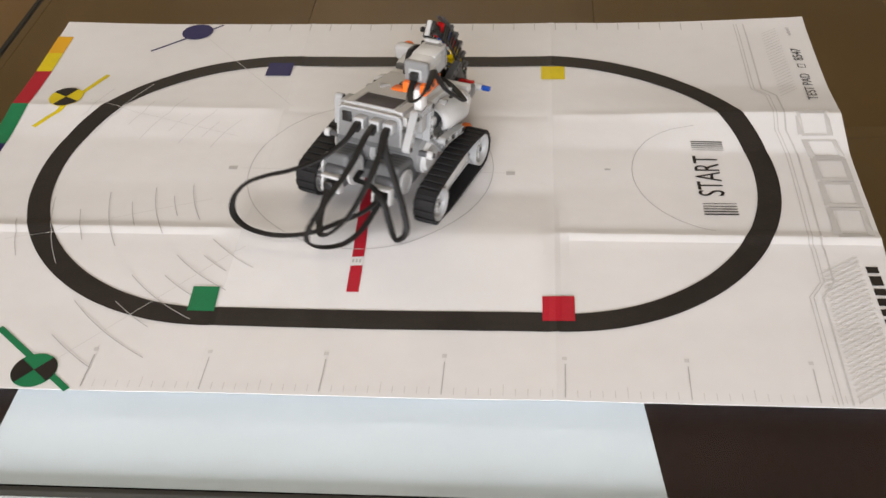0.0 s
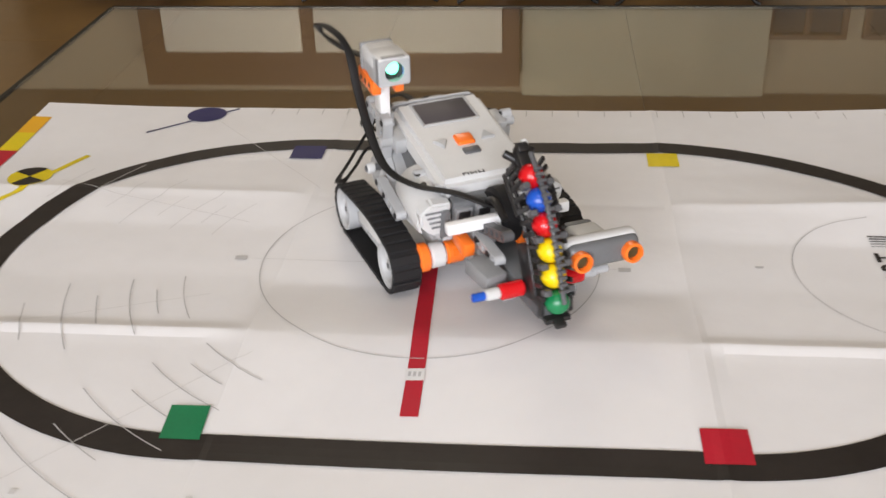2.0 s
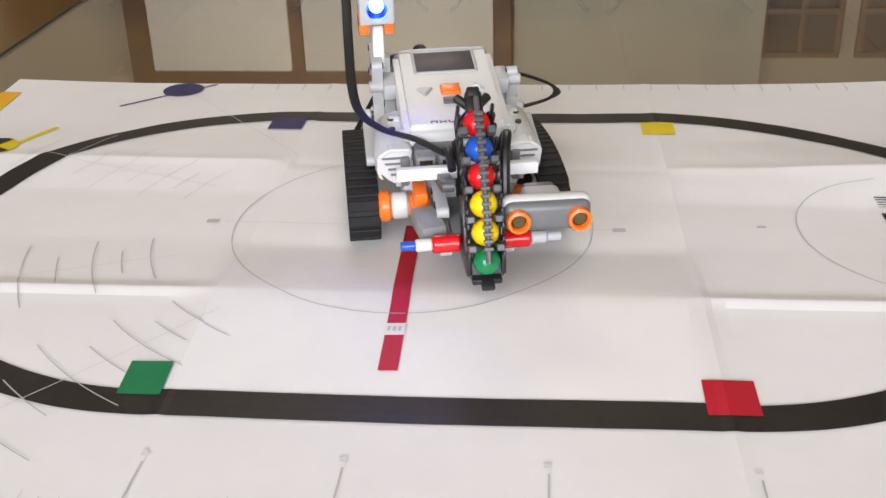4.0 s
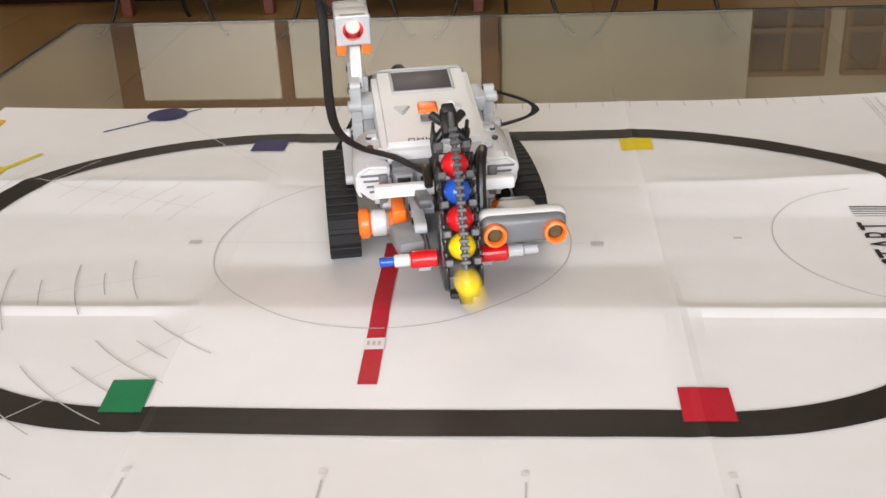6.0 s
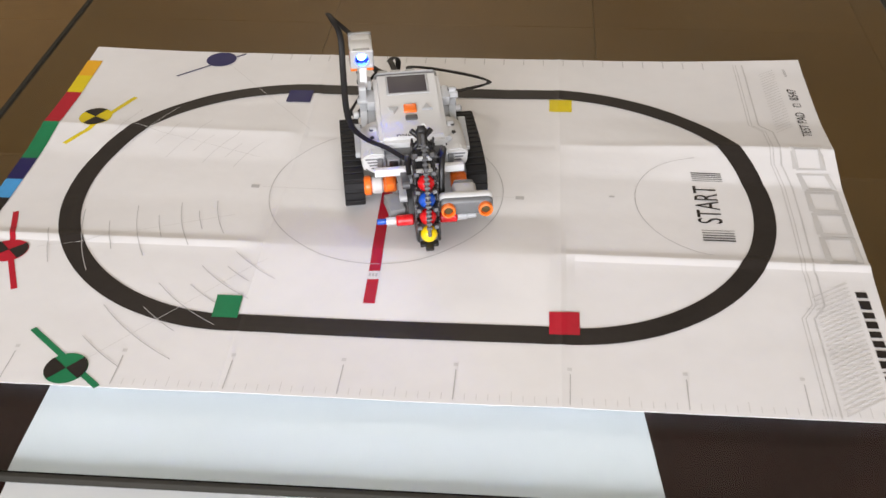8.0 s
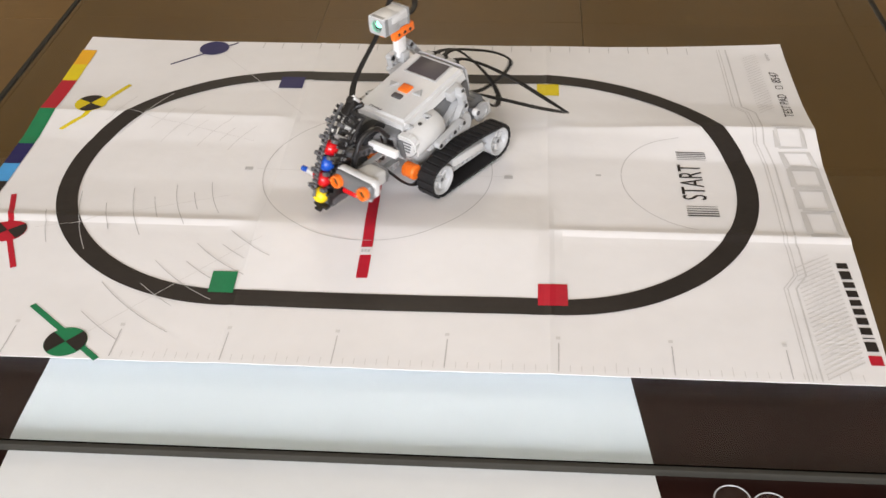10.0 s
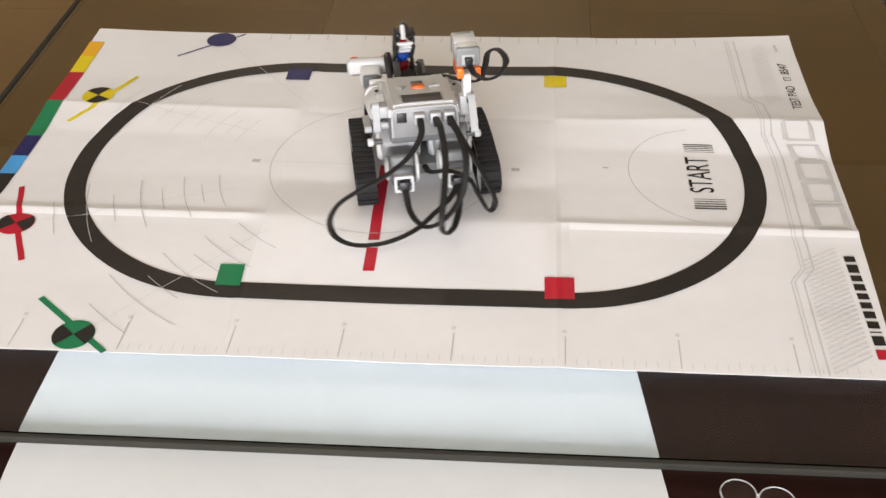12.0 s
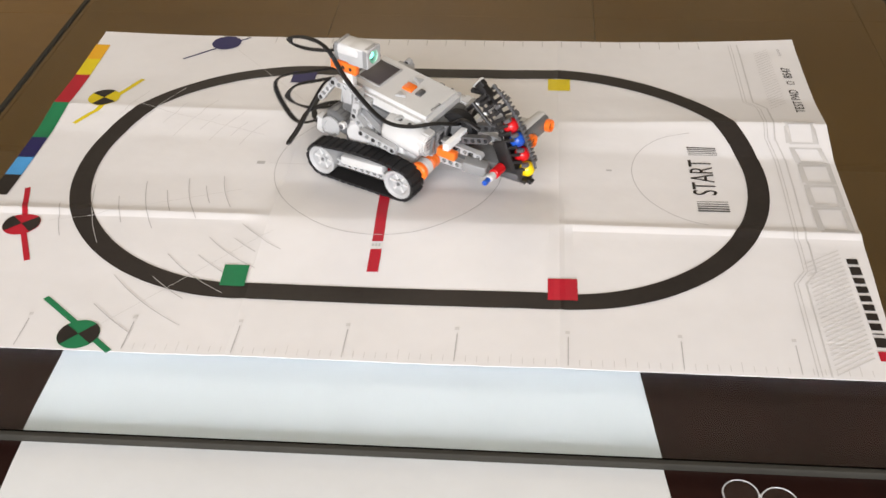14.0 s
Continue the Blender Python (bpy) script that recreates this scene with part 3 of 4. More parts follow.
    # colour strip down the left edge
    rows = [(0.293, 0.254, ORANGE_INK), (0.254, 0.212, YELLOW_INK), (0.212, 0.1365, RED_INK), (0.1365, 0.063, GREEN_INK), (0.063, 0.020, BLUE_INK), (0.020, -0.017, SKY_INK), (-0.017, -0.058, INK)]
    for top, bot, m in rows:
        flat_prt("colour_strip", patch(MX0 - 0.0008, MX0 + 0.0185, bot, top), m)
    # targets
    def target(name, c, m, tail, head, quarters, mid=None, wide=0.006):
        root = prt(name, sector(c, 0.0195, 0, 360), m)
        pts = line2(tail, head) if mid is None else [tuple(v)[:2] for v in spline([(*tail, 0), (*mid, 0), (*head, 0)], 14)]
        ob = part("line", drape(strip(pts, wide), LIFT - 0.0002), m, root, smooth=0)
        if quarters is not None:
            bm = sector(c, 0.0192, quarters, quarters + 90)
            sector(c, 0.0192, quarters + 180, quarters + 270, bm=bm)
            part("quarter", drape(bm, LIFT + 0.0004), INK, root, "black quarter of the disc", smooth=0)
    target("target_disc", (-0.2435, -0.2712), GREEN_INK, (-0.293, -0.221), (-0.208, -0.2925), -40)
    target("target_disc", (-0.364, -0.104), RED_INK, (-0.383, -0.038), (-0.334, -0.165), -45, (-0.362, -0.104))
    target("target_disc", (-0.364, 0.162), YELLOW_INK, (-0.381, 0.101), (-0.329, 0.211), 60)
    target("target_disc", (-0.246, 0.3155), BLUE_INK, (-0.293, 0.268), (-0.217, 0.333), None, wide=0.0028)
    # circles and construction lines
    prt("circle", strip(arc2((0.0075, 0.023), 0.1265, 0, 360, 120), 0.0008), GREY_INK)
    prt("start_circle", strip(arc2((0.372, 0.021), 0.0975, 105, 255, 90), 0.0008), GREY_INK)
    for x, y in ((-0.137, 0.024), (0.152, 0.017)):
        prt("mark", patch(x - 0.0045, x + 0.0045, y - 0.003, y + 0.003), GREY_INK)
    prt("cross_line", strip(line2((-0.128, 0.0235), (0.146, 0.0175)), 0.0007), PALE_INK)
    prt("mark", patch(0.247, 0.253, 0.0235, 0.0265), GREY_INK)
    # rays from the middle of the circle, crossed by arcs at even distances
    c = (0.0075, 0.023)
    for ang in (130.6, 158.6, 199.3, 230.0):
        d = Vector((math.cos(radians(ang)), math.sin(radians(ang))))
        prt("ray_line", strip(line2((c[0] + d.x * 0.163, c[1] + d.y * 0.163), (c[0] + d.x * 0.365, c[1] + d.y * 0.365)), 0.0006), PALE_INK, extra=0.0004)
    for k, r in enumerate((0.181, 0.200, 0.219, 0.242, 0.265, 0.293, 0.321, 0.355)):
        hw = 4.9 if k % 2 else 9.8
        for ang in (158.6, 199.3, 230.0):
            dim = ang == 158.6
            prt("range_arc", strip(arc2(c, r, ang - hw, ang + hw, 40), 0.0008), PALE_INK if dim else LINE_INK, extra=0.0004)
    # rulers: centimetres along the near edge, inches along the far edge
    for k in range(-30, 47):
        x = 0.002 + k * 0.01
        if k % 10 == 0:
            prt("ruler_mark", strip(line2((x, -0.2885), (x + 0.0005, -0.2515)), 0.0010), GREY_INK)
            prt("ruler_number", strip(line2((x, -0.2470), (x, -0.2430)), 0.0040), PALE_INK)
        elif x > -0.19:
            prt("ruler_tick", strip(line2((x, -0.2885), (x, -0.2805 if k % 5 else -0.276)), 0.0007), PALE_INK)
    for k in range(-15, 16):
        x = 0.2005 + (k - 0) * 0.0254
        if x < MX0 + 0.01 or x > 0.40:
            continue
        prt("inch_mark", strip(line2((x, 0.3355), (x, 0.3175)), 0.0009), GREY_INK)
    # START field
    for y0, step in ((0.0790, -0.0042), (-0.0478, 0.0042)):
        for k in range(5):
            y = y0 + k * step
            prt("start_bar", strip(line2((0.339, y), (0.3715, y)), 0.0020 - 0.0003 * k), INK)

    def lettering(body, size, m, name, x, y, sx=1.0, lift=0.0):
        ob = text_mesh(body, size, m, name, mat, pose(x, y, 0, 0, 0, 90) @ Matrix.Diagonal((sx, 1, 1, 1)))
        for v in ob.data.vertices:
            v.co.z = 0.0
            settle(v, LIFT + lift)
        return ob
    lettering("START", 0.036, INK, "start_lettering", 0.351, 0.0155, 0.66)
    lettering("TEST PAD", 0.0155, INK, "title_lettering", 0.4805, 0.186, 0.86)
    lettering("8547", 0.0155, INK, "title_lettering", 0.4805, 0.2585, 0.90)
    prt("title_box", strip([(0.4765, 0.229), (0.4845, 0.229), (0.4845, 0.236), (0.4765, 0.236), (0.4765, 0.229)], 0.0012), INK)
    bm = bmesh.new()
    for k in range(7):
        strip(line2((0.478, 0.306 + k * 0.0032), (0.481 + 0.001 * (k % 2), 0.306 + k * 0.0032)), 0.0018, bm)
    prt("small_print", bm, GREY_INK)
    # the maker's name is a row of plain blocks with a red badge
    y = -0.250
    for wd in (0.016, 0.005, 0.013, 0.013, 0.012, 0.012, 0.013, 0.012, 0.016, 0.012):
        prt("maker_block", patch(0.4728, 0.4832, y, y + wd - 0.0034), INK)
        y += wd + 0.0008
    prt("maker_badge", patch(0.472, 0.4835, -0.268, -0.2555), RED_INK, "small red printed badge")
    # pale large blocks and outline at the right
    for y0, y1 in ((-0.078, -0.038), (-0.032, 0.004), (0.010, 0.044), (0.050, 0.086), (0.100, 0.132)):
        prt("pale_block", strip([(0.458, y0), (0.458, y1), (0.488, y1), (0.488, y0), (0.458, y0)], 0.007), LOGO_INK)
    bm = bmesh.new()
    for off in (0.0, 0.0035, 0.0115):
        path = [(0.417 + off, 0.334), (0.416 + off, 0.180), (0.430 + off, 0.166), (0.433 + off, 0.134), (0.432 + off, -0.004), (0.429 + off, -0.144), (0.416 + off, -0.164), (0.415 + off, -0.2905)]
        pts = []
        for a, b in zip(path, path[1:]):
            pts += line2(a, b)[:-1]
        strip(pts + [path[-1]], 0.0018 if off > 0.01 else 0.0009, bm)
    prt("outline", bm, LOGO_INK)
    for k in range(26):
        y = -0.288 + k * 0.0062
        prt("hatch_line", strip(line2((0.431, y), (0.468, y + 0.024)), 0.0015), PALE_INK)
    for k in range(24):
        y = 0.165 + k * 0.0062
        prt("hatch_line", strip(line2((0.446, y), (0.466, y + 0.016)), 0.0009), PALE_INK)
    return mat


# ---------------------------------------------------------------- robot
PIVOT = (0.0415, 0.0289)
CH = pose(-0.0258, -0.0048, 0.0050)          # chassis in the robot's turning frame: x ahead, y to its left
TILT = 12.0                                # forward tilt of the control brick
BRICK = pose(0.0111, 0.0, 0.0715, 0, TILT, 0)
HEADINGS = [(0, 69), (0.5, 38), (1.0, 4), (1.5, -31), (2.0, -63), (2.2, -74), (2.3, -78), (2.45, -79), (9.27, -79), (9.4, -86),
            (11.5, -223), (12.0, -258), (12.5, -291), (13.0, -323), (13.5, -356), (14.0, -387.2)]


def heading(t):
    for (a, u), (b, v) in zip(HEADINGS, HEADINGS[1:]):
        if a <= t <= b:
            return u + (v - u) * (t - a) / (b - a)
    return HEADINGS[-1][1]


def robot_pose(t):
    return pose(PIVOT[0], PIVOT[1], 0, 0, 0, heading(t))


WHEELS = []


def track_unit(robot, side):
    """Two spoked wheels and a ribbed rubber belt."""
    y = 0.064 * side
    r, wb, wd = 0.0168, 0.049, 0.0212
    line = []
    for i in range(25):
        a = radians(-90 + 180 * i / 24)
        line.append((wb + r * math.cos(a), 0.0205 + r * math.sin(a)))
    n = 22
    for i in range(1, n):
        u = i / n
        line.append((wb - 2 * wb * u, 0.0205 + r + 0.0042 * math.sin(math.pi * u ** 0.8)))
    for i in range(25):
        a = radians(90 + 180 * i / 24)
        line.append((-wb + r * math.cos(a), 0.0205 + r * math.sin(a)))
    for i in range(1, n):
        line.append((-wb + 2 * wb * i / n, 0.0205 - r))
    bm = bmesh.new()
    rings = []
    m = len(line)
    for i, p in enumerate(line):
        a, b = Vector(line[i - 1]), Vector(line[(i + 1) % m])
        d = (b - a).normalized()
        nrm = Vector((d.y, -d.x))
        ring = []
        for o, yy in ((0, -wd / 2), (0.0018, -wd / 2), (0.0018, wd / 2), (0, wd / 2)):
            ring.append(bm.verts.new((p[0] + nrm.x * o, y + yy, p[1] + nrm.y * o)))
        rings.append(ring)
    for i in range(m):
        a, b = rings[i], rings[(i + 1) % m]
        for k in range(4):
            bm.faces.new((a[k], a[(k + 1) % 4], b[(k + 1) % 4], b[k]))
    # cleats at even steps along the belt
    length, acc = 0.0, []
    for i in range(m):
        acc.append(length)
        length += (Vector(line[(i + 1) % m]) - Vector(line[i])).length
    count = 34
    belt = part("track_belt", bm, RUBBER, robot, "ribbed black rubber track", CH)
    cleat = mesh_of("cleat", box((0, 0, 0), (0.0073, wd, 0.0020), bevel=0.0006, seg=1), RUBBER)
    for k in range(count):
        s = length * k / count
        i = max(j for j in range(m) if acc[j] <= s)
        p = Vector(line[i]).lerp(Vector(line[(i + 1) % m]), (s - acc[i]) / max(1e-9, (Vector(line[(i + 1) % m]) - Vector(line[i])).length))
        d = (Vector(line[(i + 1) % m]) - Vector(line[i])).normalized()
        c = p + Vector((d.y, -d.x)) * 0.0024
        ob = new("cleat", cleat)
        ob.parent = belt
        ob.matrix_basis = pose(c.x, y, c.y, 0, -math.degrees(math.atan2(d.y, d.x)), 0)
    for x in (wb, -wb):
        prof = [(0, -0.0075), (0.004, -0.0075), (0.004, -0.0035), (0.0105, -0.0035), (0.0125, -0.0085), (0.0150, -0.0100), (0.0162, -0.0098), (0.0164, 0.0098), (0.0150, 0.0100), (0.0125, 0.0085), (0.0105, 0.0035), (0.004, 0.0035), (0.004, 0.0075), (0, 0.0075)]
        w = part("wheel", lathe(prof, pose(0, 0, 0, 90, 0, 0), 36), LIGHTGREY, robot, "light grey spoked plastic wheel")
        bm = bmesh.new()
        for k in range(6):
            for s in (-1, 1):
                box((0.0085 * math.cos(k * math.pi / 3), s * 0.0046, 0.0085 * math.sin(k * math.pi / 3)), (0.0082, 0.0024, 0.0024), (0, -60 * k, 0), bevel=0.0004, bm=bm, seg=1)
        part("spoke_ring", bm, WHITEPL, w)
        bm = rod((0, -0.0082, 0), (0, 0.0082, 0), 0.0022)
        part("axle", bm, DARKGREY, w)
        w.matrix_basis = CH @ pose(x, y, 0.0205)
        WHEELS.append((w, x, y, side))
    # inner side frame between the wheels
    bm = beam(11, pose(-0.04, y, 0.0205))
    part("track_beam", bm, LIGHTGREY, robot, "", CH)
    bm = box((0.0, y - 0.001 * side, 0.026), (0.055, 0.012, 0.011), (0, -3, 0), bevel=0.003)
    part("track_frame", bm, WHITEPL, robot, "", CH)


def motor(robot, side):
    """A geared motor: grey body, white drum, rear socket."""
    y = 0.027 * side
    m = CH
    mo = part("motor", box((-0.046, y, 0.047), (0.042, 0.025, 0.022), (0, 14, 0), bevel=0.004, seg=3), MIDGREY, robot, "grey geared motor with white rings", m)
    part("drum", rod((-0.016, y - 0.019, 0.050), (-0.016, y + 0.019, 0.050), 0.0190, seg=36, bev=0.003), STONEGREY, mo)
    part("drum_ring", rod((-0.016, y - 0.0225, 0.048), (-0.016, y + 0.0225, 0.048), 0.0168, seg=28), WHITEPL, mo)
    part("gear_arm", box((0.020, y, 0.036), (0.06, 0.022, 0.017), (0, 18, 0), bevel=0.004, seg=3), WHITEPL, mo)
    part("rear_cap", box((-0.067, y, 0.041), (0.014, 0.024, 0.022), (0, 14, 0), bevel=0.005, seg=3), DARKGREY, mo)
    for o in (-0.0150, 0.0150):
        k = 0.78 if o * side > 0 else 1.0
        prof = [(0.0, -0.0014), (0.0090 * k, -0.0014), (0.0100 * k, -0.0022), (0.0150 * k, -0.0014), (0.0155 * k, 0.0), (0.0150 * k, 0.0014), (0.0100 * k, 0.0022), (0.0090 * k, 0.0014), (0.0, 0.0014)]
        part("flange", lathe(prof, pose(-0.057, y + o, 0.044, 90, 0, 0), 28), LIGHTGREY if k < 1 else WHITEPL, mo)
    # open socket frame with a black plug in it
    frame_bm = None
    for cy, cz, sy, sz in ((0, 0.0080, 0.019, 0.003), (0, -0.0080, 0.019, 0.003), (-0.0085, 0, 0.003, 0.016), (0.0085, 0, 0.003, 0.016)):
        frame_bm = box((-0.0765, y + cy, 0.0375 + cz), (0.009, sy, sz), (0, 14, 0), bevel=0.0008, bm=frame_bm)
    part("socket", frame_bm, WHITEPL, mo)
    part("plug", box((-0.0800, y, 0.0375), (0.014, 0.0095, 0.0095), (0, 14, 0), bevel=0.001), BLACKPL, mo)
    bm = bmesh.new()
    for k in range(5):
        box((-0.060 + k * 0.0062, y, 0.0605 - k * 0.0016), (0.0026, 0.019, 0.003), (0, 14, 0), bevel=0.0005, bm=bm, seg=1)
    part("cooling_rib", bm, DARKGREY, mo)


def control_brick(robot):
    M = CH @ BRICK
    body = part("control_brick", box((0, 0, -0.006), (0.110, 0.0715, 0.024), bevel=0.003, seg=3), MIDGREY, robot, "light grey control brick with small grey screen", M)
    t = bmesh.new()
    bmesh.ops.create_cube(t, size=1, matrix=pose(-0.0025, 0, 0.0135) @ Matrix.Diagonal((0.107, 0.0735, 0.0165, 1)))
    for v in t.verts:
        if v.co.z > 0.015:
            v.co.x *= 0.965
            v.co.y *= 0.945
    bmesh.ops.bevel(t, geom=list(t.edges), offset=0.0042, segments=4, affect="EDGES")
    part("face_plate", t, WHITEPL, body)
    # screen with raised rim
    zt = 0.0218
    rim = bmesh.new()
    for c, s in (((-0.0488, 0), (0.0022, 0.0440)), ((-0.0198, 0), (0.0022, 0.0440)), ((-0.0343, -0.0213), (0.0312, 0.0022)), ((-0.0343, 0.0213), (0.0312, 0.0022))):
        box((c[0], c[1], zt), (s[0], s[1], 0.0022), bevel=0.0007, bm=rim)
    part("screen_rim", rim, LIGHTGREY, body)
    part("screen", box((-0.03425, 0, zt + 0.0002), (0.0270, 0.0406, 0.0012), bevel=0.0002), SCREEN, body, "dark grey display screen")
    part("enter_button", box((0.0045, 0, zt + 0.0006), (0.0122, 0.0135, 0.0036), bevel=0.0016, seg=3), ORANGE, body, "orange square button")
    part("back_button", box((0.0185, 0, zt + 0.0004), (0.0070, 0.0125, 0.0030), bevel=0.0012, seg=3), DARKGREY, body, "dark grey button")
    for s in (-1, 1):
        t = bmesh.new()
        bmesh.ops.create_cone(t, cap_ends=True, segments=3, radius1=0.0072, radius2=0.0063, depth=0.0034, matrix=pose(0.0045, s * 0.0175, zt + 0.0002, 0, 0, 90 * s))
        bmesh.ops.bevel(t, geom=list(t.edges), offset=0.0006, segments=2, affect="EDGES")
        part("arrow_button", t, LIGHTGREY, body)
    # three small dark characters below the buttons
    bm = bmesh.new()
    for k in range(3):
        for q in (-0.0018, 0.0018):
            box((0.0435, -0.015 + k * 0.0058 + q, zt - 0.0002), (0.0030, 0.0010, 0.0008), bevel=0, bm=bm)
        box((0.0435 - 0.0010 + 0.0010 * k, -0.015 + k * 0.0058, zt - 0.0002), (0.0010, 0.0036, 0.0008), bevel=0, bm=bm)
    part("logo_bars", bm, DARKGREY, body)
    # front end: dark recess with sensor sockets
    part("front_end", box((0.0545, 0, 0.0015), (0.010, 0.060, 0.020), bevel=0.002), MIDGREY, body)
    for k in range(4):
        s = part("socket", box((0.0595, -0.0225 + k * 0.015, 0.001), (0.006, 0.0125, 0.0125), bevel=0.001), STONEGREY, body)
        part("socket_hole", box((0.0622, -0.0225 + k * 0.015, 0.001), (0.0022, 0.0085, 0.008), bevel=0.0003), BLACKPL, s)
    # rear end: light plate with rim, usb hole and three plugs
    part("rear_plate", box((-0.0555, 0, 0.004), (0.003, 0.066, 0.030), bevel=0.0012), STONEGREY, body)
    part("rear_rim", tube([(-0.0568, y, z) for y, z in ((-0.0330, -0.010), (-0.0330, 0.012), (-0.0300, 0.0185), (-0.020, 0.0195), (0.020, 0.0195), (0.0300, 0.0185), (0.0330, 0.012), (0.0330, -0.010))], 0.0024, n=4), LIGHTGREY, body)
    part("usb_socket", box((-0.0572, 0.0235, 0.010), (0.0022, 0.0100, 0.0100), bevel=0.0005), BLACKPL, body)
    for k, y in enumerate((0.006, -0.010, -0.024)):
        s = part("plug", box((-0.0615, y, 0.010), (0.012, 0.0105, 0.0105), bevel=0.001), LIGHTGREY, body)
        part("boot", box((-0.070, y, 0.0075), (0.010, 0.0070, 0.0070), (0, -25, 0), bevel=0.0015), BLACKPL, s)
    # side wings with pin holes
    for s in (-1, 1):
        part("side_block", box((-0.026, s * 0.0395, 0.010), (0.020, 0.009, 0.012), bevel=0.0015), LIGHTGREY, body)
        part("side_pin", rod((-0.026, s * 0.042, 0.010), (-0.026, s * 0.0535, 0.010), 0.0042), LIGHTGREY, body)
        part("side_pin", rod((0.020, s * 0.036, 0.010), (0.020, s * 0.044, 0.010), 0.0042), LIGHTGREY, body)
        # curved white fairing with slots near the front
        t = bmesh.new()
        prof = []
        for i in range(9):
            a = radians(95 - 120 * i / 8)
            prof.append((0.0100 + 0.017 * math.cos(a), -0.0005 + 0.0165 * math.sin(a)))
        secs = []
        for x, k in ((0.006, 0.82), (0.010, 0.96), (0.030, 1.0), (0.050, 1.02), (0.0555, 0.98)):
            out = [t.verts.new((x, s * (0.0275 + py * k), pz * k - 0.004)) for py, pz in prof]
            inn = [t.verts.new((x, s * (0.0275 + py * k - 0.0025), pz * k - 0.0055)) for py, pz in reversed(prof)]
            secs.append(out + inn)
        for a, b in zip(secs, secs[1:]):
            for k in range(len(a)):
                j = (k + 1) % len(a)
                t.faces.new((a[k], a[j], b[j], b[k]))
        t.faces.new(secs[0])
        t.faces.new(secs[-1])
        f = part("fairing", t, WHITEPL, body, "white curved side fairing", smooth=50)
        for k in range(2):
            part("pin_hole", rod((0.022 + k * 0.012, s * 0.0420, 0.0118), (0.022 + k * 0.012, s * 0.0420, 0.0132), 0.0022), BLACKPL, f)
        # shield-shaped flare with slots, facing ahead
        t = bmesh.new()
        shield = [(0.031, 0.012), (0.046, 0.013), (0.0540, 0.007), (0.0530, -0.004), (0.045, -0.013), (0.037, -0.016), (0.034, -0.010)]
        fr = [t.verts.new((0.0600, s * a, b)) for a, b in shield]
        bk = [t.verts.new((0.0500, s * a, b)) for a, b in shield]
        t.faces.new(fr)
        t.faces.new(bk)
        for k in range(len(fr)):
            q = (k + 1) % len(fr)
            t.faces.new((fr[k], fr[q], bk[q], bk[k]))
        bmesh.ops.bevel(t, geom=list(t.edges), offset=0.0016, segments=2, affect="EDGES")
        fl = part("flare", t, WHITEPL, body, "white slotted front flare", smooth=40)
        for k in range(4):
            part("slot", box((0.0601, s * (0.0445 - 0.0010 * k), 0.0068 - k * 0.0042), (0.0014, 0.0125 - 0.0016 * k, 0.0016), bevel=0.0004, seg=1), MIDGREY, fl)
        part("front_post", box((0.058, s * 0.036, -0.004), (0.010, 0.006, 0.024), (0, 0, 0), bevel=0.0015), MIDGREY, body)


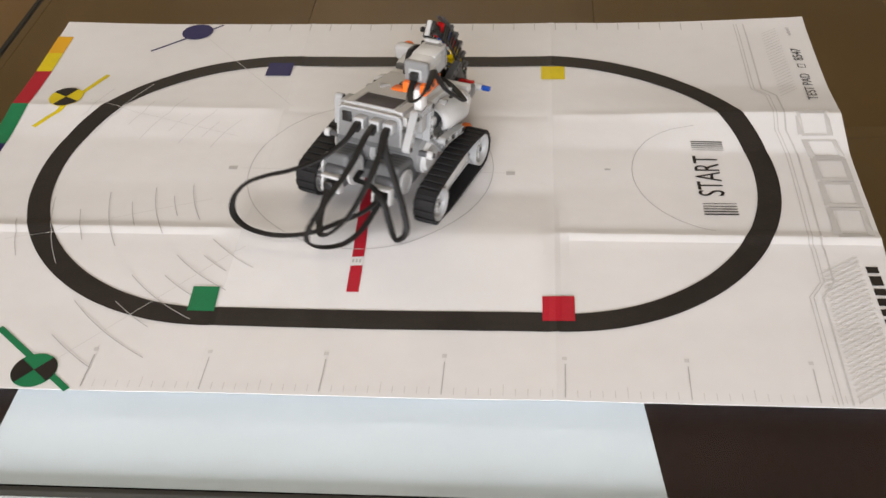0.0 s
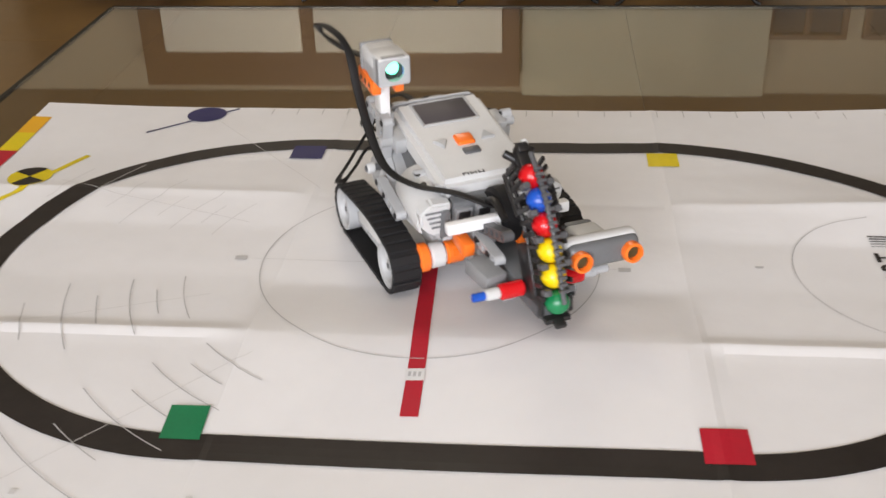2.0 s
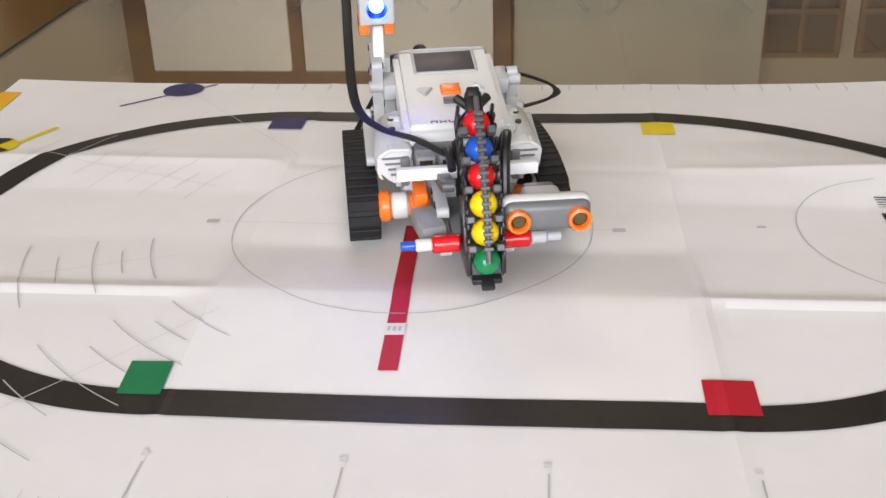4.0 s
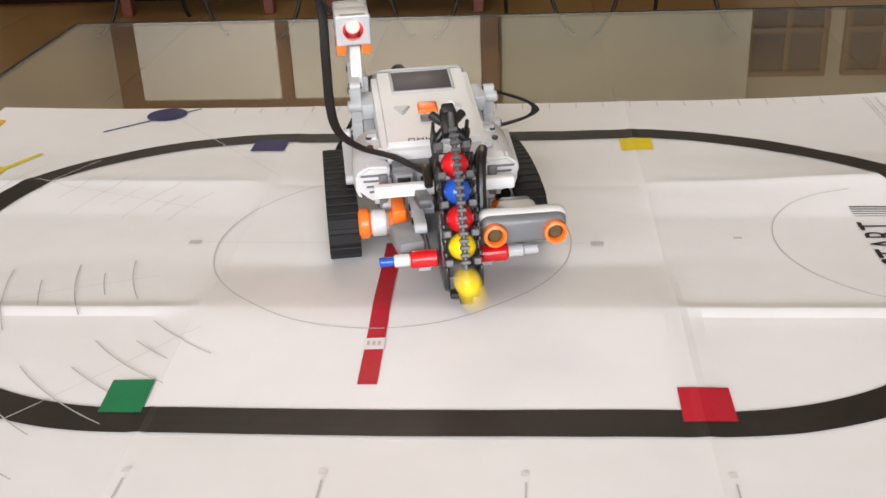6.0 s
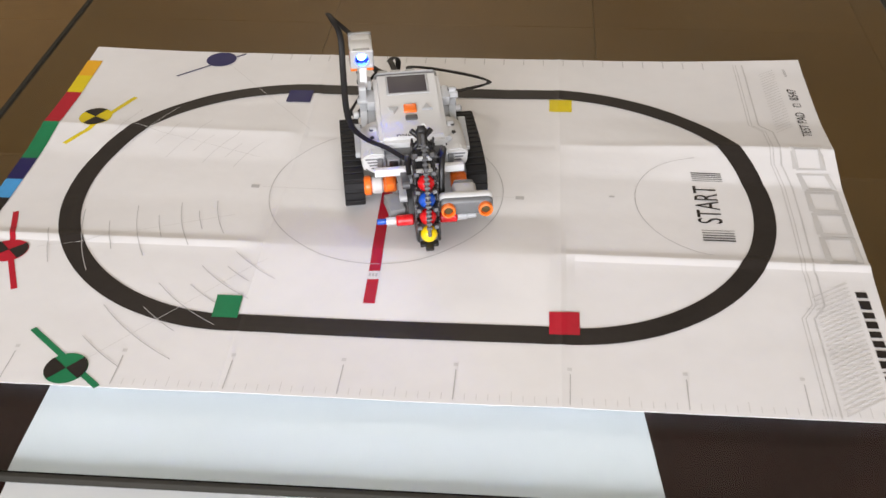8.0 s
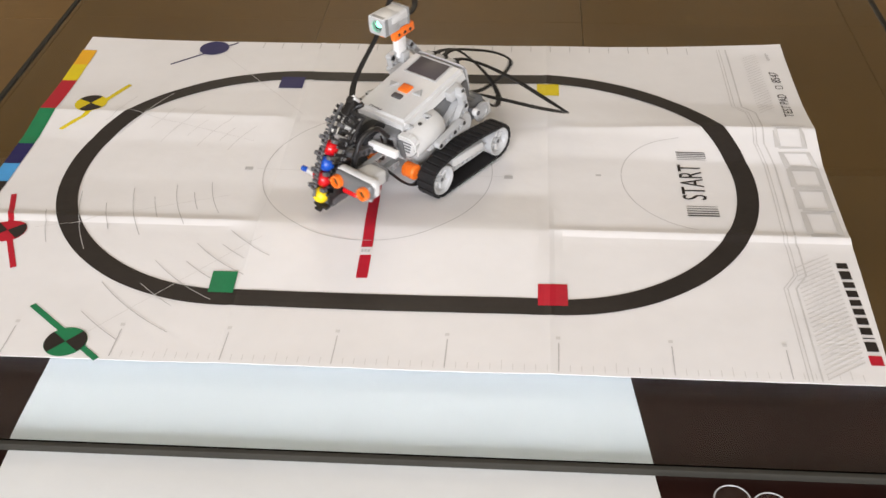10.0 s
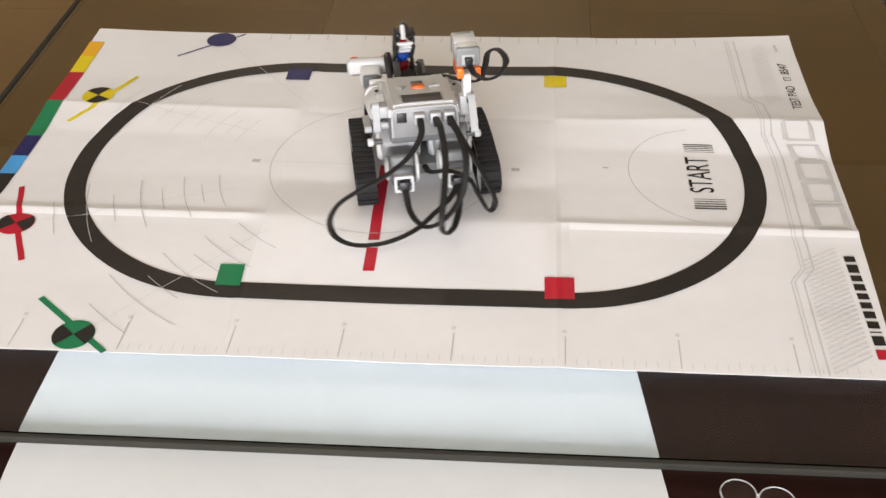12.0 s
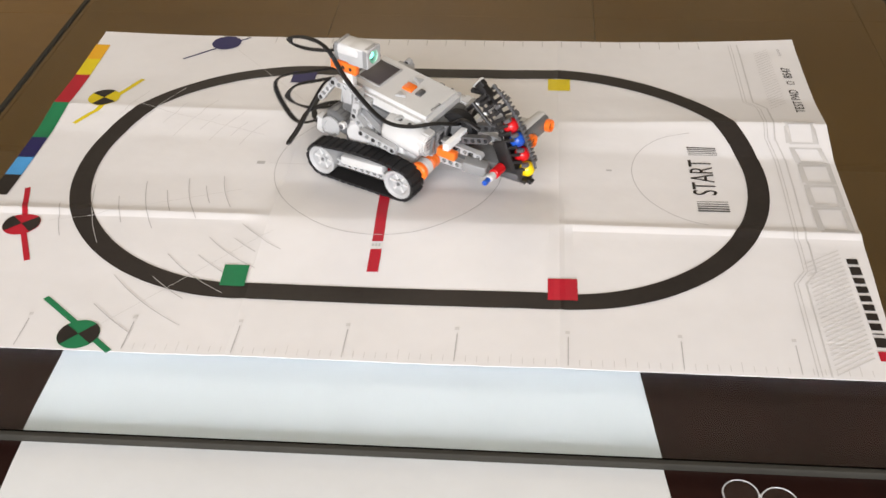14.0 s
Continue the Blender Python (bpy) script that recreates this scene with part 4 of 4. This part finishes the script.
def frame_beams(robot):
    """The studless beams that carry the brick, mirrored left and right."""
    for s in (-1, 1):
        y = 0.0475 * s
        chain = [((-0.060, 0.084), 3), ((-0.042, 0.106), 4), ((-0.0105, 0.102), 5), ((-0.018, 0.072), 5), ((0.008, 0.042), 1)]
        if s > 0:
            chain = [((-0.013, 0.092), 5)] + chain[3:]
        pts = [c[0] for c in chain]
        for (a, n), b in zip(chain[:-1], pts[1:]):
            ln = (Vector(b) - Vector(a)).length
            n = max(2, round(ln / U) + 1)
            part("beam", beam(n, along((a[0], y, a[1]), (b[0], y, b[1]))), LIGHTGREY, robot, "", CH)
            part("pin", rod((a[0], y - 0.0045, a[1]), (a[0], y + 0.0045, a[1]), 0.0024), BLACKPL, robot, "", CH)
        part("beam", beam(7, along((-0.018, y + 0.008 * -s, 0.072), (0.022, y + 0.008 * -s, 0.042))), LIGHTGREY, robot, "", CH)
        part("beam", beam(9, along((0.000, y - 0.009 * s, 0.052), (0.070, y - 0.009 * s, 0.046))), LIGHTGREY, robot, "", CH)
        part("beam", beam(6, along((-0.004, y + 0.0085 * s, 0.060), (0.036, y + 0.0085 * s, 0.050))), LIGHTGREY, robot, "", CH)
        for k in (0, 2, 5):
            part("pin", rod((-0.004 + k * 0.00776, y + 0.004 * s, 0.060 - k * 0.00194), (-0.004 + k * 0.00776, y + 0.0130 * s, 0.060 - k * 0.00194), 0.0024), BLACKPL, robot, "", CH)
        part("axle", rod((-0.030, y - 0.004 * s, 0.060), (-0.030, y + 0.012 * s, 0.060), 0.0028), DARKGREY, robot, "", CH)
        part("bush", rod((-0.030, y + 0.005 * s, 0.060), (-0.030, y + 0.011 * s, 0.060), 0.0042), WHITEPL, robot, "", CH)
        part("strut", rod((0.026, y - 0.006 * s, 0.052), (0.060, y - 0.012 * s, 0.078), 0.0030), LIGHTGREY, robot, "", CH)
        part("connector", box((0.035, y - 0.004 * s, 0.050), (0.016, 0.014, 0.014), bevel=0.002), WHITEPL, robot, "", CH)
        # orange and white stack on the front axle
        if s == -1:
            part("bush", rod((0.061, -0.054, 0.028), (0.061, -0.046, 0.028), 0.0104, seg=28), ORANGE, robot, "orange plastic bush", CH)
            part("bush", rod((0.061, -0.046, 0.028), (0.061, -0.034, 0.028), 0.0092, seg=28), WHITEPL, robot, "white plastic bush", CH)
            part("bush", rod((0.061, -0.034, 0.028), (0.061, -0.020, 0.028), 0.0085, seg=24), ORANGE, robot, "orange plastic bush", CH)
        else:
            part("bush", rod((0.066, 0.052, 0.030), (0.066, 0.036, 0.030), 0.0085, seg=24), ORANGE, robot, "orange plastic bush", CH)
    # lower deck, cross bars and orange connector
    part("deck", box((0.0, 0, 0.030), (0.085, 0.074, 0.013), bevel=0.003), MIDGREY, robot, "", CH)
    part("cross_bar", box((0.0900, 0.002, 0.0620), (0.0070, 0.090, 0.0080), bevel=0.0012), BRIGHTPL, robot, "white cross bar", CH)
    for y in (-0.034, -0.018, 0.002, 0.018, 0.034):
        part("bracket", box((0.064, y, 0.0515), (0.010, 0.0075, 0.020), (0, -8, 0), bevel=0.0012), LIGHTGREY if y else WHITEPL, robot, "", CH)
    for y in (-0.028, 0.012):
        part("connector", box((0.083, y, 0.0455), (0.022, 0.0085, 0.010), (0, 6, 0), bevel=0.0015), ORANGE, robot, "orange plastic connector", CH)
    part("front_motor", box((0.065, 0.000, 0.0405), (0.040, 0.034, 0.020), (0, 6, 0), bevel=0.004, seg=3), LIGHTGREY, robot, "light grey front motor", CH)
    tyre = part("drive_wheel", lathe([(0.0105, -0.008), (0.0175, -0.008), (0.0200, -0.0055), (0.0200, 0.0055), (0.0175, 0.008), (0.0105, 0.008), (0.0105, -0.008)], pose(0.079, 0.003, 0.059, 90, 0, 0), 32), RUBBER, robot, "black rubber wheel with a grey hub", CH)
    part("hub", rod((0.079, -0.0035, 0.059), (0.079, 0.0095, 0.059), 0.0107, seg=28), STONEGREY, tyre)
    # the forward arm
    for y in (-0.017, 0.021):
        part("arm_beam", beam(9, along((0.052, y, 0.052), (0.116, y, 0.046))), LIGHTGREY, robot, "", CH)
        part("arm_beam", beam(9, along((0.066, y, 0.030), (0.132, y, 0.027))), LIGHTGREY, robot, "", CH)
        for k in range(3):
            part("pin", rod((0.070 + 0.018 * k, y - 0.0046, 0.0503 - 0.0017 * k), (0.070 + 0.018 * k, y + 0.0046, 0.0503 - 0.0017 * k), 0.0024), BLACKPL, robot, "", CH)
        part("pin", rod((0.118, y - 0.006, 0.0276), (0.118, y + 0.006, 0.0276), 0.0026), BLUE, robot, "blue plastic pin", CH)
    part("arm_plate", box((0.108, 0.002, 0.036), (0.050, 0.030, 0.010), (0, 3, 0), bevel=0.002), MIDGREY, robot, "", CH)
    # elbow to the magazine
    for y in (-0.014, 0.014):
        part("arm_beam", beam(6, along((0.084, y, 0.056), (0.122, y, 0.066))), DARKGREY, robot, "", CH)


ARC = [(0.1600, 0.0330), (0.1540, 0.0490), (0.1480, 0.0645), (0.1405, 0.0790), (0.1315, 0.0925), (0.1205, 0.1045), (0.1120, 0.1125)]
MAG_Y = 0.004


def slot(s):
    """Place in the chassis of a ball s slots up the magazine."""
    s = max(0.0, min(s, len(ARC) - 1.001))
    i = int(s)
    u = s - i
    return Vector((ARC[i][0] + (ARC[i + 1][0] - ARC[i][0]) * u, MAG_Y, ARC[i][1] + (ARC[i + 1][1] - ARC[i][1]) * u))


def magazine(robot):
    y0 = MAG_Y
    line = spline([(a, 0, b) for a, b in ARC], 4)
    nrm = []
    for i, p in enumerate(line):
        d = (line[min(i + 1, len(line) - 1)] - line[max(0, i - 1)]).normalized()
        nrm.append(Vector((d.z, 0, -d.x)))
    mag = part("magazine", box((0.140, y0, 0.0265), (0.036, 0.024, 0.012), (0, 2, 0), bevel=0.003), DARKGREY, robot, "dark grey curved ball magazine with ribs", CH)
    # rails: outer and inner on both sides
    for off, ys, w in ((0.0105, 0.0, 0.0034), (-0.0100, 0.0095, 0.0028), (-0.0100, -0.0095, 0.0028)):
        part("rail", tube([p + n * off + Vector((0, y0 + ys, 0)) for p, n in zip(line, nrm)], w, n=2), DARKGREY if off > 0 else BLACKPL, mag)
    for k in range(2, len(line) - 4):
        p, n = line[k], nrm[k]
        c = p + n * 0.0125
        ang = -math.degrees(math.atan2(n.z, n.x))
        part("tooth", box((c.x, y0, c.z), (0.0035, 0.0056, 0.0022), (0, ang, 0), bevel=0.0004, seg=1), DARKGREY, mag)
    for k in range(1, len(line), 2):
        p, n = line[k], nrm[k]
        ang = -math.degrees(math.atan2(n.z, n.x))
        for s in (-1, 1):
            c = p - n * 0.004
            part("rib", box((c.x, y0 + s * 0.0103, c.z), (0.0170, 0.0020, 0.0034), (0, ang, 0), bevel=0.0006, seg=1), BLACKPL, mag)
    # small dark clips between the balls
    for k in range(2, len(line) - 5, 4):
        p, n = line[k], nrm[k]
        ang = -math.degrees(math.atan2(n.z, n.x))
        for sy in (-0.0090, 0.0075):
            c = p + n * 0.0060
            part("clip", box((c.x, y0 + sy, c.z), (0.0075, 0.0050, 0.0042), (0, ang, 0), bevel=0.0007, seg=1), DARKGREY, mag)
    part("side_block", box((0.116, y0 - 0.030, 0.0385), (0.026, 0.016, 0.012), (0, 8, 12), bevel=0.002), STONEGREY, mag)
    # solid lower cheeks
    for s in (-1, 1):
        bm = box((0.139, y0 + s * 0.0108, 0.047), (0.017, 0.0026, 0.036), (0, -22, 0), bevel=0.001)
        part("cheek", bm, BLACKPL, mag)
        part("red_sleeve", rod((0.137, y0 + s * 0.013, 0.0350), (0.137, y0 + s * 0.030, 0.0350), 0.0056), RED, mag, "red plastic sleeve")
        part("grey_sleeve", rod((0.137, y0 + s * 0.030, 0.0350), (0.137, y0 + s * 0.040, 0.0350), 0.0040), WHITEPL if s < 0 else LIGHTGREY, mag)
        part("axle_tip", rod((0.137, y0 + s * 0.040, 0.0350), (0.137, y0 + s * 0.049, 0.0350), 0.0030), BLUE if s < 0 else LIGHTGREY, mag, "blue axle tip" if s < 0 else "")
    part("muzzle", box((0.156, y0, 0.0215), (0.014, 0.018, 0.004), (0, 8, 0), bevel=0.001), BLACKPL, mag)
    for s in (-1, 1):
        part("muzzle_cheek", box((0.152, y0 + s * 0.0102, 0.0300), (0.016, 0.003, 0.013), bevel=0.001), BLACKPL, mag)
    part("muzzle_lip", box((0.1640, y0, 0.0195), (0.007, 0.008, 0.004), (0, 25, 0), bevel=0.001), BLACKPL, mag)
    # top fork and levers
    part("fork", box((0.110, y0, 0.1110), (0.018, 0.010, 0.008), (0, 42, 0), bevel=0.0015), BLACKPL, mag)
    part("fork_cap", box((0.105, y0, 0.1165), (0.007, 0.008, 0.011), (0, 42, 0), bevel=0.0015), BLACKPL, mag)
    for s in (-1, 1):
        part("prong", rod((0.106, y0 + s * 0.002, 0.109), (0.100, y0 + s * 0.0100, 0.1140), 0.0028), BLACKPL, mag)
        part("prong", rod((0.110, y0 + s * 0.002, 0.108), (0.112, y0 + s * 0.0100, 0.1000), 0.0028), BLACKPL, mag)
        part("brace", rod((0.100, y0 + s * 0.009, 0.099), (0.122, y0 + s * 0.009, 0.078), 0.0022), BLACKPL, mag)
    part("white_bar", rod((0.096, y0 + 0.002, 0.110), (0.106, y0 + 0.002, 0.122), 0.0028), WHITEPL, mag)
    for k in range(3):
        c = Vector((0.106 + 0.009 * k, y0, 0.099 - 0.0085 * k))
        part("white_bar", rod((c.x, y0 - 0.009, c.z), (c.x, y0 + 0.009, c.z), 0.0024), WHITEPL, mag)
    part("linkage", tube([(0.078, y0 + 0.020, 0.070), (0.096, y0 + 0.022, 0.088), (0.116, y0 + 0.018, 0.082), (0.128, y0 + 0.016, 0.052)], 0.0050, 0.0062), BLACKPL, mag)
    part("linkage", tube([(0.074, y0 - 0.012, 0.066), (0.092, y0 - 0.014, 0.078), (0.112, y0 - 0.014, 0.072)], 0.0040, 0.0055), BLACKPL, mag)


def distance_sensor(robot):
    c = (0.147, 0.0420, 0.0550)
    M = CH @ pose(*c, 0, -4, -2)
    s = part("distance_sensor", box((-0.002, 0, 0), (0.016, 0.0515, 0.0180), bevel=0.005, seg=4), MIDGREY, robot, "grey ultrasonic sensor with two orange ringed eyes", M)
    part("shell", box((-0.004, 0, 0.0015), (0.0125, 0.0530, 0.0192), bevel=0.005, seg=4), WHITEPL, s)
    part("neck", box((-0.021, 0.000, -0.001), (0.024, 0.024, 0.0165), bevel=0.004, seg=3), WHITEPL, s)
    part("neck_end", box((-0.034, 0.0, -0.001), (0.008, 0.020, 0.017), bevel=0.003), MIDGREY, s)
    for y in (-0.0180, 0.0180):
        prof = [(0.0044, 0), (0.0069, 0), (0.0072, 0.003), (0.0067, 0.0058), (0.0051, 0.0062), (0.0044, 0.0046)]
        e = part("eye_ring", lathe(prof + [prof[0]], pose(0.0055, y, -0.001, 0, 90, 0), 28), ORANGE, s, "orange plastic ring")
        part("mesh_disc", rod((0.004, y, -0.001), (0.0085, y, -0.001), 0.0046), EYEGOLD, e)


def plate_with_hole(w, h, thick, r, m, seg=24):
    t = bmesh.new()
    out, inn = [], []
    for k in range(seg):
        a = 2 * math.pi * k / seg + math.pi / seg
        c, s = math.cos(a), math.sin(a)
        q = max(abs(c) / (w / 2), abs(s) / (h / 2))
        out.append((c / q, s / q))
        inn.append((r * c, r * s))
    v = {}
    for tag, pts in (("o", out), ("i", inn)):
        for z in (0, 1):
            v[tag, z] = [t.verts.new((x, y, z * thick)) for x, y in pts]
    for k in range(seg):
        j = (k + 1) % seg
        for z in (0, 1):
            t.faces.new((v["o", z][k], v["o", z][j], v["i", z][j], v["i", z][k]))
        for tag in "oi":
            t.faces.new((v[tag, 0][k], v[tag, 0][j], v[tag, 1][j], v[tag, 1][k]))
    t.transform(m)
    return t


SENSOR = pose(-0.0145, -0.0463, 0.1480, 0, 2, 0)


def colour_sensor(robot):
    """A box-shaped light sensor; a wheel added behind its round window stands in for one colour-changing LED."""
    M = CH @ SENSOR
    s = part("colour_sensor", box((-0.003, 0, -0.0012), (0.022, 0.0225, 0.0185), bevel=0.003, seg=3), LIGHTGREY, robot, "white and grey light sensor on a post", M)
    part("shell", box((0.000, 0, 0.0030), (0.030, 0.0235, 0.0122), bevel=0.0035, seg=3), WHITEPL, s)
    for c, q in (((0.012, 0, 0.0080), (0.024, 0.0225, 0.0025)), ((0.012, 0, -0.0098), (0.024, 0.0225, 0.0025)), ((0.012, 0.0103, -0.001), (0.024, 0.0022, 0.0175)), ((0.012, -0.0103, -0.001), (0.024, 0.0022, 0.0175))):
        part("hood", box(c, q, bevel=0.0008), WHITEPL if c[2] > 0.001 else LIGHTGREY, s)
    part("front_plate", plate_with_hole(0.0215, 0.0180, 0.0015, 0.0070, pose(0.0232, 0, -0.0008, 90, 0, 90)), LIGHTGREY, s)
    # added wheel of always-lit lamps; stands in for one LED changing colour
    wheel = part("lamp_wheel", lathe([(0, -0.008), (0.0058, -0.008), (0.0058, 0.008), (0, 0.008)], None, 24), SMOKE, robot, "added wheel of coloured lamps standing in for one colour-changing LED")
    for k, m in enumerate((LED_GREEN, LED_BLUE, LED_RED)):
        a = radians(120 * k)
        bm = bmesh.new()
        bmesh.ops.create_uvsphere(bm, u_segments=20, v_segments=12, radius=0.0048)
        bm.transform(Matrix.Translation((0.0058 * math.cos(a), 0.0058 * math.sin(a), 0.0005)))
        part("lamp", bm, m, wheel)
        # dark fin added so neighbouring lamps don't tint each other
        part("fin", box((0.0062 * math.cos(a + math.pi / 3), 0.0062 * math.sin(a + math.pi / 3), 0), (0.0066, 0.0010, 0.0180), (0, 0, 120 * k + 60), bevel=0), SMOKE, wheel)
    part("end_cap", plate_with_hole(0.0238, 0.0200, 0.0045, 0.0085, pose(0.0190, 0, -0.0006, 90, 0, 90)), STONEGREY, s, "grey end cap")
    part("end_cap", box((-0.0140, 0, -0.0004), (0.0055, 0.0240, 0.0200), bevel=0.0018, seg=3), STONEGREY, s, "grey end cap")
    # orange cradle, post and foot
    for y in (-0.0085, 0.0085):
        part("cradle", box((-0.006, y, -0.0160), (0.032, 0.0068, 0.0105), (0, 4, 0), bevel=0.0012), ORANGE, s, "orange plastic cradle")
        for k in range(3):
            part("pin_hole", rod((-0.015 + k * 0.009, y - 0.0037, -0.0163), (-0.015 + k * 0.009, y + 0.0037, -0.0163), 0.0022), BLACKPL, s)
    part("rear_socket", box((-0.0165, 0, -0.0020), (0.0040, 0.0130, 0.0110), bevel=0.0008), LIGHTGREY, s)
    part("plug", box((-0.0200, 0, -0.0025), (0.0070, 0.0075, 0.0075), bevel=0.0008), BLACKPL, s)
    part("post", box((-0.008, 0.001, -0.0345), (0.0135, 0.0078, 0.030), bevel=0.0012), BRIGHTPL, s)
    part("post_foot", box((-0.010, 0.003, -0.0540), (0.012, 0.012, 0.022), bevel=0.002), LIGHTGREY, s)
    return wheel


def cables(robot):
    """Flat black cables: motors, sensors and slack loops at the rear."""
    w, h = 0.0026, 0.0066
    runs = [
        # rear ports to the motors, with slack loops behind
        [(-0.056, 0.006, 0.097), (-0.075, 0.008, 0.090), (-0.094, 0.024, 0.078), (-0.106, 0.050, 0.066), (-0.111, 0.076, 0.056), (-0.117, 0.096, 0.046), (-0.128, 0.105, 0.035), (-0.140, 0.100, 0.025), (-0.146, 0.082, 0.018), (-0.143, 0.054, 0.015), (-0.132, 0.024, 0.018), (-0.114, 0.000, 0.025), (-0.098, -0.018, 0.031), (-0.084, -0.027, 0.038)],
        [(-0.056, -0.010, 0.097), (-0.074, -0.012, 0.096), (-0.105, -0.012, 0.084), (-0.140, -0.006, 0.069), (-0.163, 0.000, 0.054), (-0.168, 0.000, 0.042), (-0.155, -0.006, 0.028), (-0.132, -0.016, 0.019), (-0.110, -0.024, 0.024), (-0.084, -0.029, 0.038)],
        [(-0.056, -0.024, 0.097), (-0.070, -0.030, 0.088), (-0.080, -0.042, 0.066), (-0.090, -0.055, 0.040), (-0.100, -0.062, 0.022), (-0.108, -0.055, 0.016), (-0.102, -0.046, 0.030), (-0.094, -0.036, 0.048), (-0.084, -0.018, 0.052), (-0.076, 0.000, 0.048), (-0.060, 0.004, 0.046)],
        # bunch that crosses behind both motors
        [(-0.060, -0.024, 0.094), (-0.080, -0.030, 0.088), (-0.108, -0.032, 0.076), (-0.130, -0.024, 0.054), (-0.138, -0.006, 0.033), (-0.130, 0.012, 0.020), (-0.108, 0.024, 0.022), (-0.084, 0.027, 0.038)],
        # colour sensor: loop beside it, then along the brick's right side to the front
        [(-0.030, -0.046, 0.1450), (-0.048, -0.049, 0.1405), (-0.066, -0.058, 0.142), (-0.075, -0.070, 0.151), (-0.069, -0.077, 0.162), (-0.050, -0.073, 0.164), (-0.033, -0.066, 0.153), (-0.012, -0.066, 0.124), (0.016, -0.066, 0.098), (0.034, -0.062, 0.085), (0.052, -0.049, 0.079), (0.070, -0.028, 0.077), (0.084, -0.010, 0.071), (0.080, 0.000, 0.066), (0.070, 0.000, 0.064)],
        # distance sensor: down and back under the frame
        [(0.112, 0.036, 0.055), (0.104, 0.044, 0.050), (0.088, 0.052, 0.030), (0.064, 0.048, 0.014), (0.034, 0.040, 0.018)],
    ]
    for r in runs:
        part("cable", tube(r, w, h, n=8), CABLE, robot, "", CH)


def build_robot():
    robot = tagged(new("toy_robot"), "grey tracked toy robot with ball magazine, standing on the printed mat", "robot")
    for s in (-1, 1):
        track_unit(robot, s)
        motor(robot, s)
    control_brick(robot)
    frame_beams(robot)
    magazine(robot)
    distance_sensor(robot)
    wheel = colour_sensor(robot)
    cables(robot)
    return robot, wheel


def build_balls():
    balls = []
    kinds = (("green", GREEN), ("yellow", YELLOW), ("yellow", YELLOW), ("red", RED), ("blue", BLUE), ("red", RED))
    for col, m in kinds:
        bm = bmesh.new()
        bmesh.ops.create_uvsphere(bm, u_segments=28, v_segments=18, radius=0.0082)
        # moulding seam round the equator
        for v in bm.verts:
            if abs(v.co.z) < 0.0004:
                v.co *= 1.012
        balls.append(tagged(part("ball", bm, m, smooth=60), "small glossy %s plastic ball in the robot's magazine" % col, "ball", "magazine balls"))
    return balls


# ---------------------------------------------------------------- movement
# turns of the added wheel that bring each lamp colour forward
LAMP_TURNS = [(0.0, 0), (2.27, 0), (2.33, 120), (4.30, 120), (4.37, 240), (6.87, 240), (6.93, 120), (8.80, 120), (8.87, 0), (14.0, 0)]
SHOTS = (5.333, 6.0)          # the moments at which a ball leaves
SETTLE = ((5.60, 5.80), (6.40, 6.60))


def ball_slot(k, t):
    s = float(k)
    for a, b in SETTLE:
        s -= max(0.0, min(1.0, (t - a) / (b - a)))
    return s


def motions(robot, lamp_wheel, balls):
    times = [round(i * 0.1, 3) for i in range(141)]
    walk(robot, [(t, robot_pose(t)) for t in times])
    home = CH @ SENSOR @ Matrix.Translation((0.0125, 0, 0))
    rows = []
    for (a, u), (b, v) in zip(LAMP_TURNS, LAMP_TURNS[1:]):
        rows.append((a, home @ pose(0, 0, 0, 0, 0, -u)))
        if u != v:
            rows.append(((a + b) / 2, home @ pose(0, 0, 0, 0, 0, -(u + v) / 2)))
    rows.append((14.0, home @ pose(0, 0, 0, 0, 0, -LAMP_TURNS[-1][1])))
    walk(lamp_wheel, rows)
    # wheels roll as the robot turns on the spot
    fine = [round(i * 0.2, 3) for i in range(71)]
    for w, x, y, side in WHEELS:
        walk(w, [(t, CH @ pose(x, y, 0.0205, 0, side * heading(t) * 0.064 / 0.0205, 0)) for t in fine])
    for k, ball in enumerate(balls):
        rows = []
        shot = SHOTS[k] if k < 2 else 99
        for t in times:
            if t < shot:
                rows.append((t, robot_pose(t) @ CH @ Matrix.Translation(slot(ball_slot(k, t)))))
        if k < 2:
            start = robot_pose(shot) @ CH @ slot(0)
            d = (robot_pose(shot).to_3x3() @ Vector((1, 0.06, 0))).normalized()
            rows = [q for q in rows if q[0] < shot - 0.05]
            rows.append((shot - 1 / FPS, Matrix.Translation(start)))
            rows.append((shot, Matrix.Translation(start + d * 0.012)))
            rows.append((shot + 1 / FPS, Matrix.Translation(start + d * 0.19)))
            for dt, dist, z in ((0.067, 0.36, 0.020), (0.133, 0.66, -0.05), (0.3, 1.10, -0.30 + 0.0), (0.5, 1.70, FLOOR_Z + 0.0082), (1.2, 2.6, FLOOR_Z + 0.0082), (2.0, 2.85 + 0.1 * k, FLOOR_Z + 0.0082)):
                p = start + d * dist
                rows.append((shot + dt, Matrix.Translation((p.x, p.y, z))))
            rows.append((14.0, rows[-1][1]))
        walk(ball, rows)


build_room()
build_far_furniture()
build_table()
build_mat()
the_robot, the_added_lamp_wheel = build_robot()
the_balls = build_balls()
motions(the_robot, the_added_lamp_wheel, the_balls)
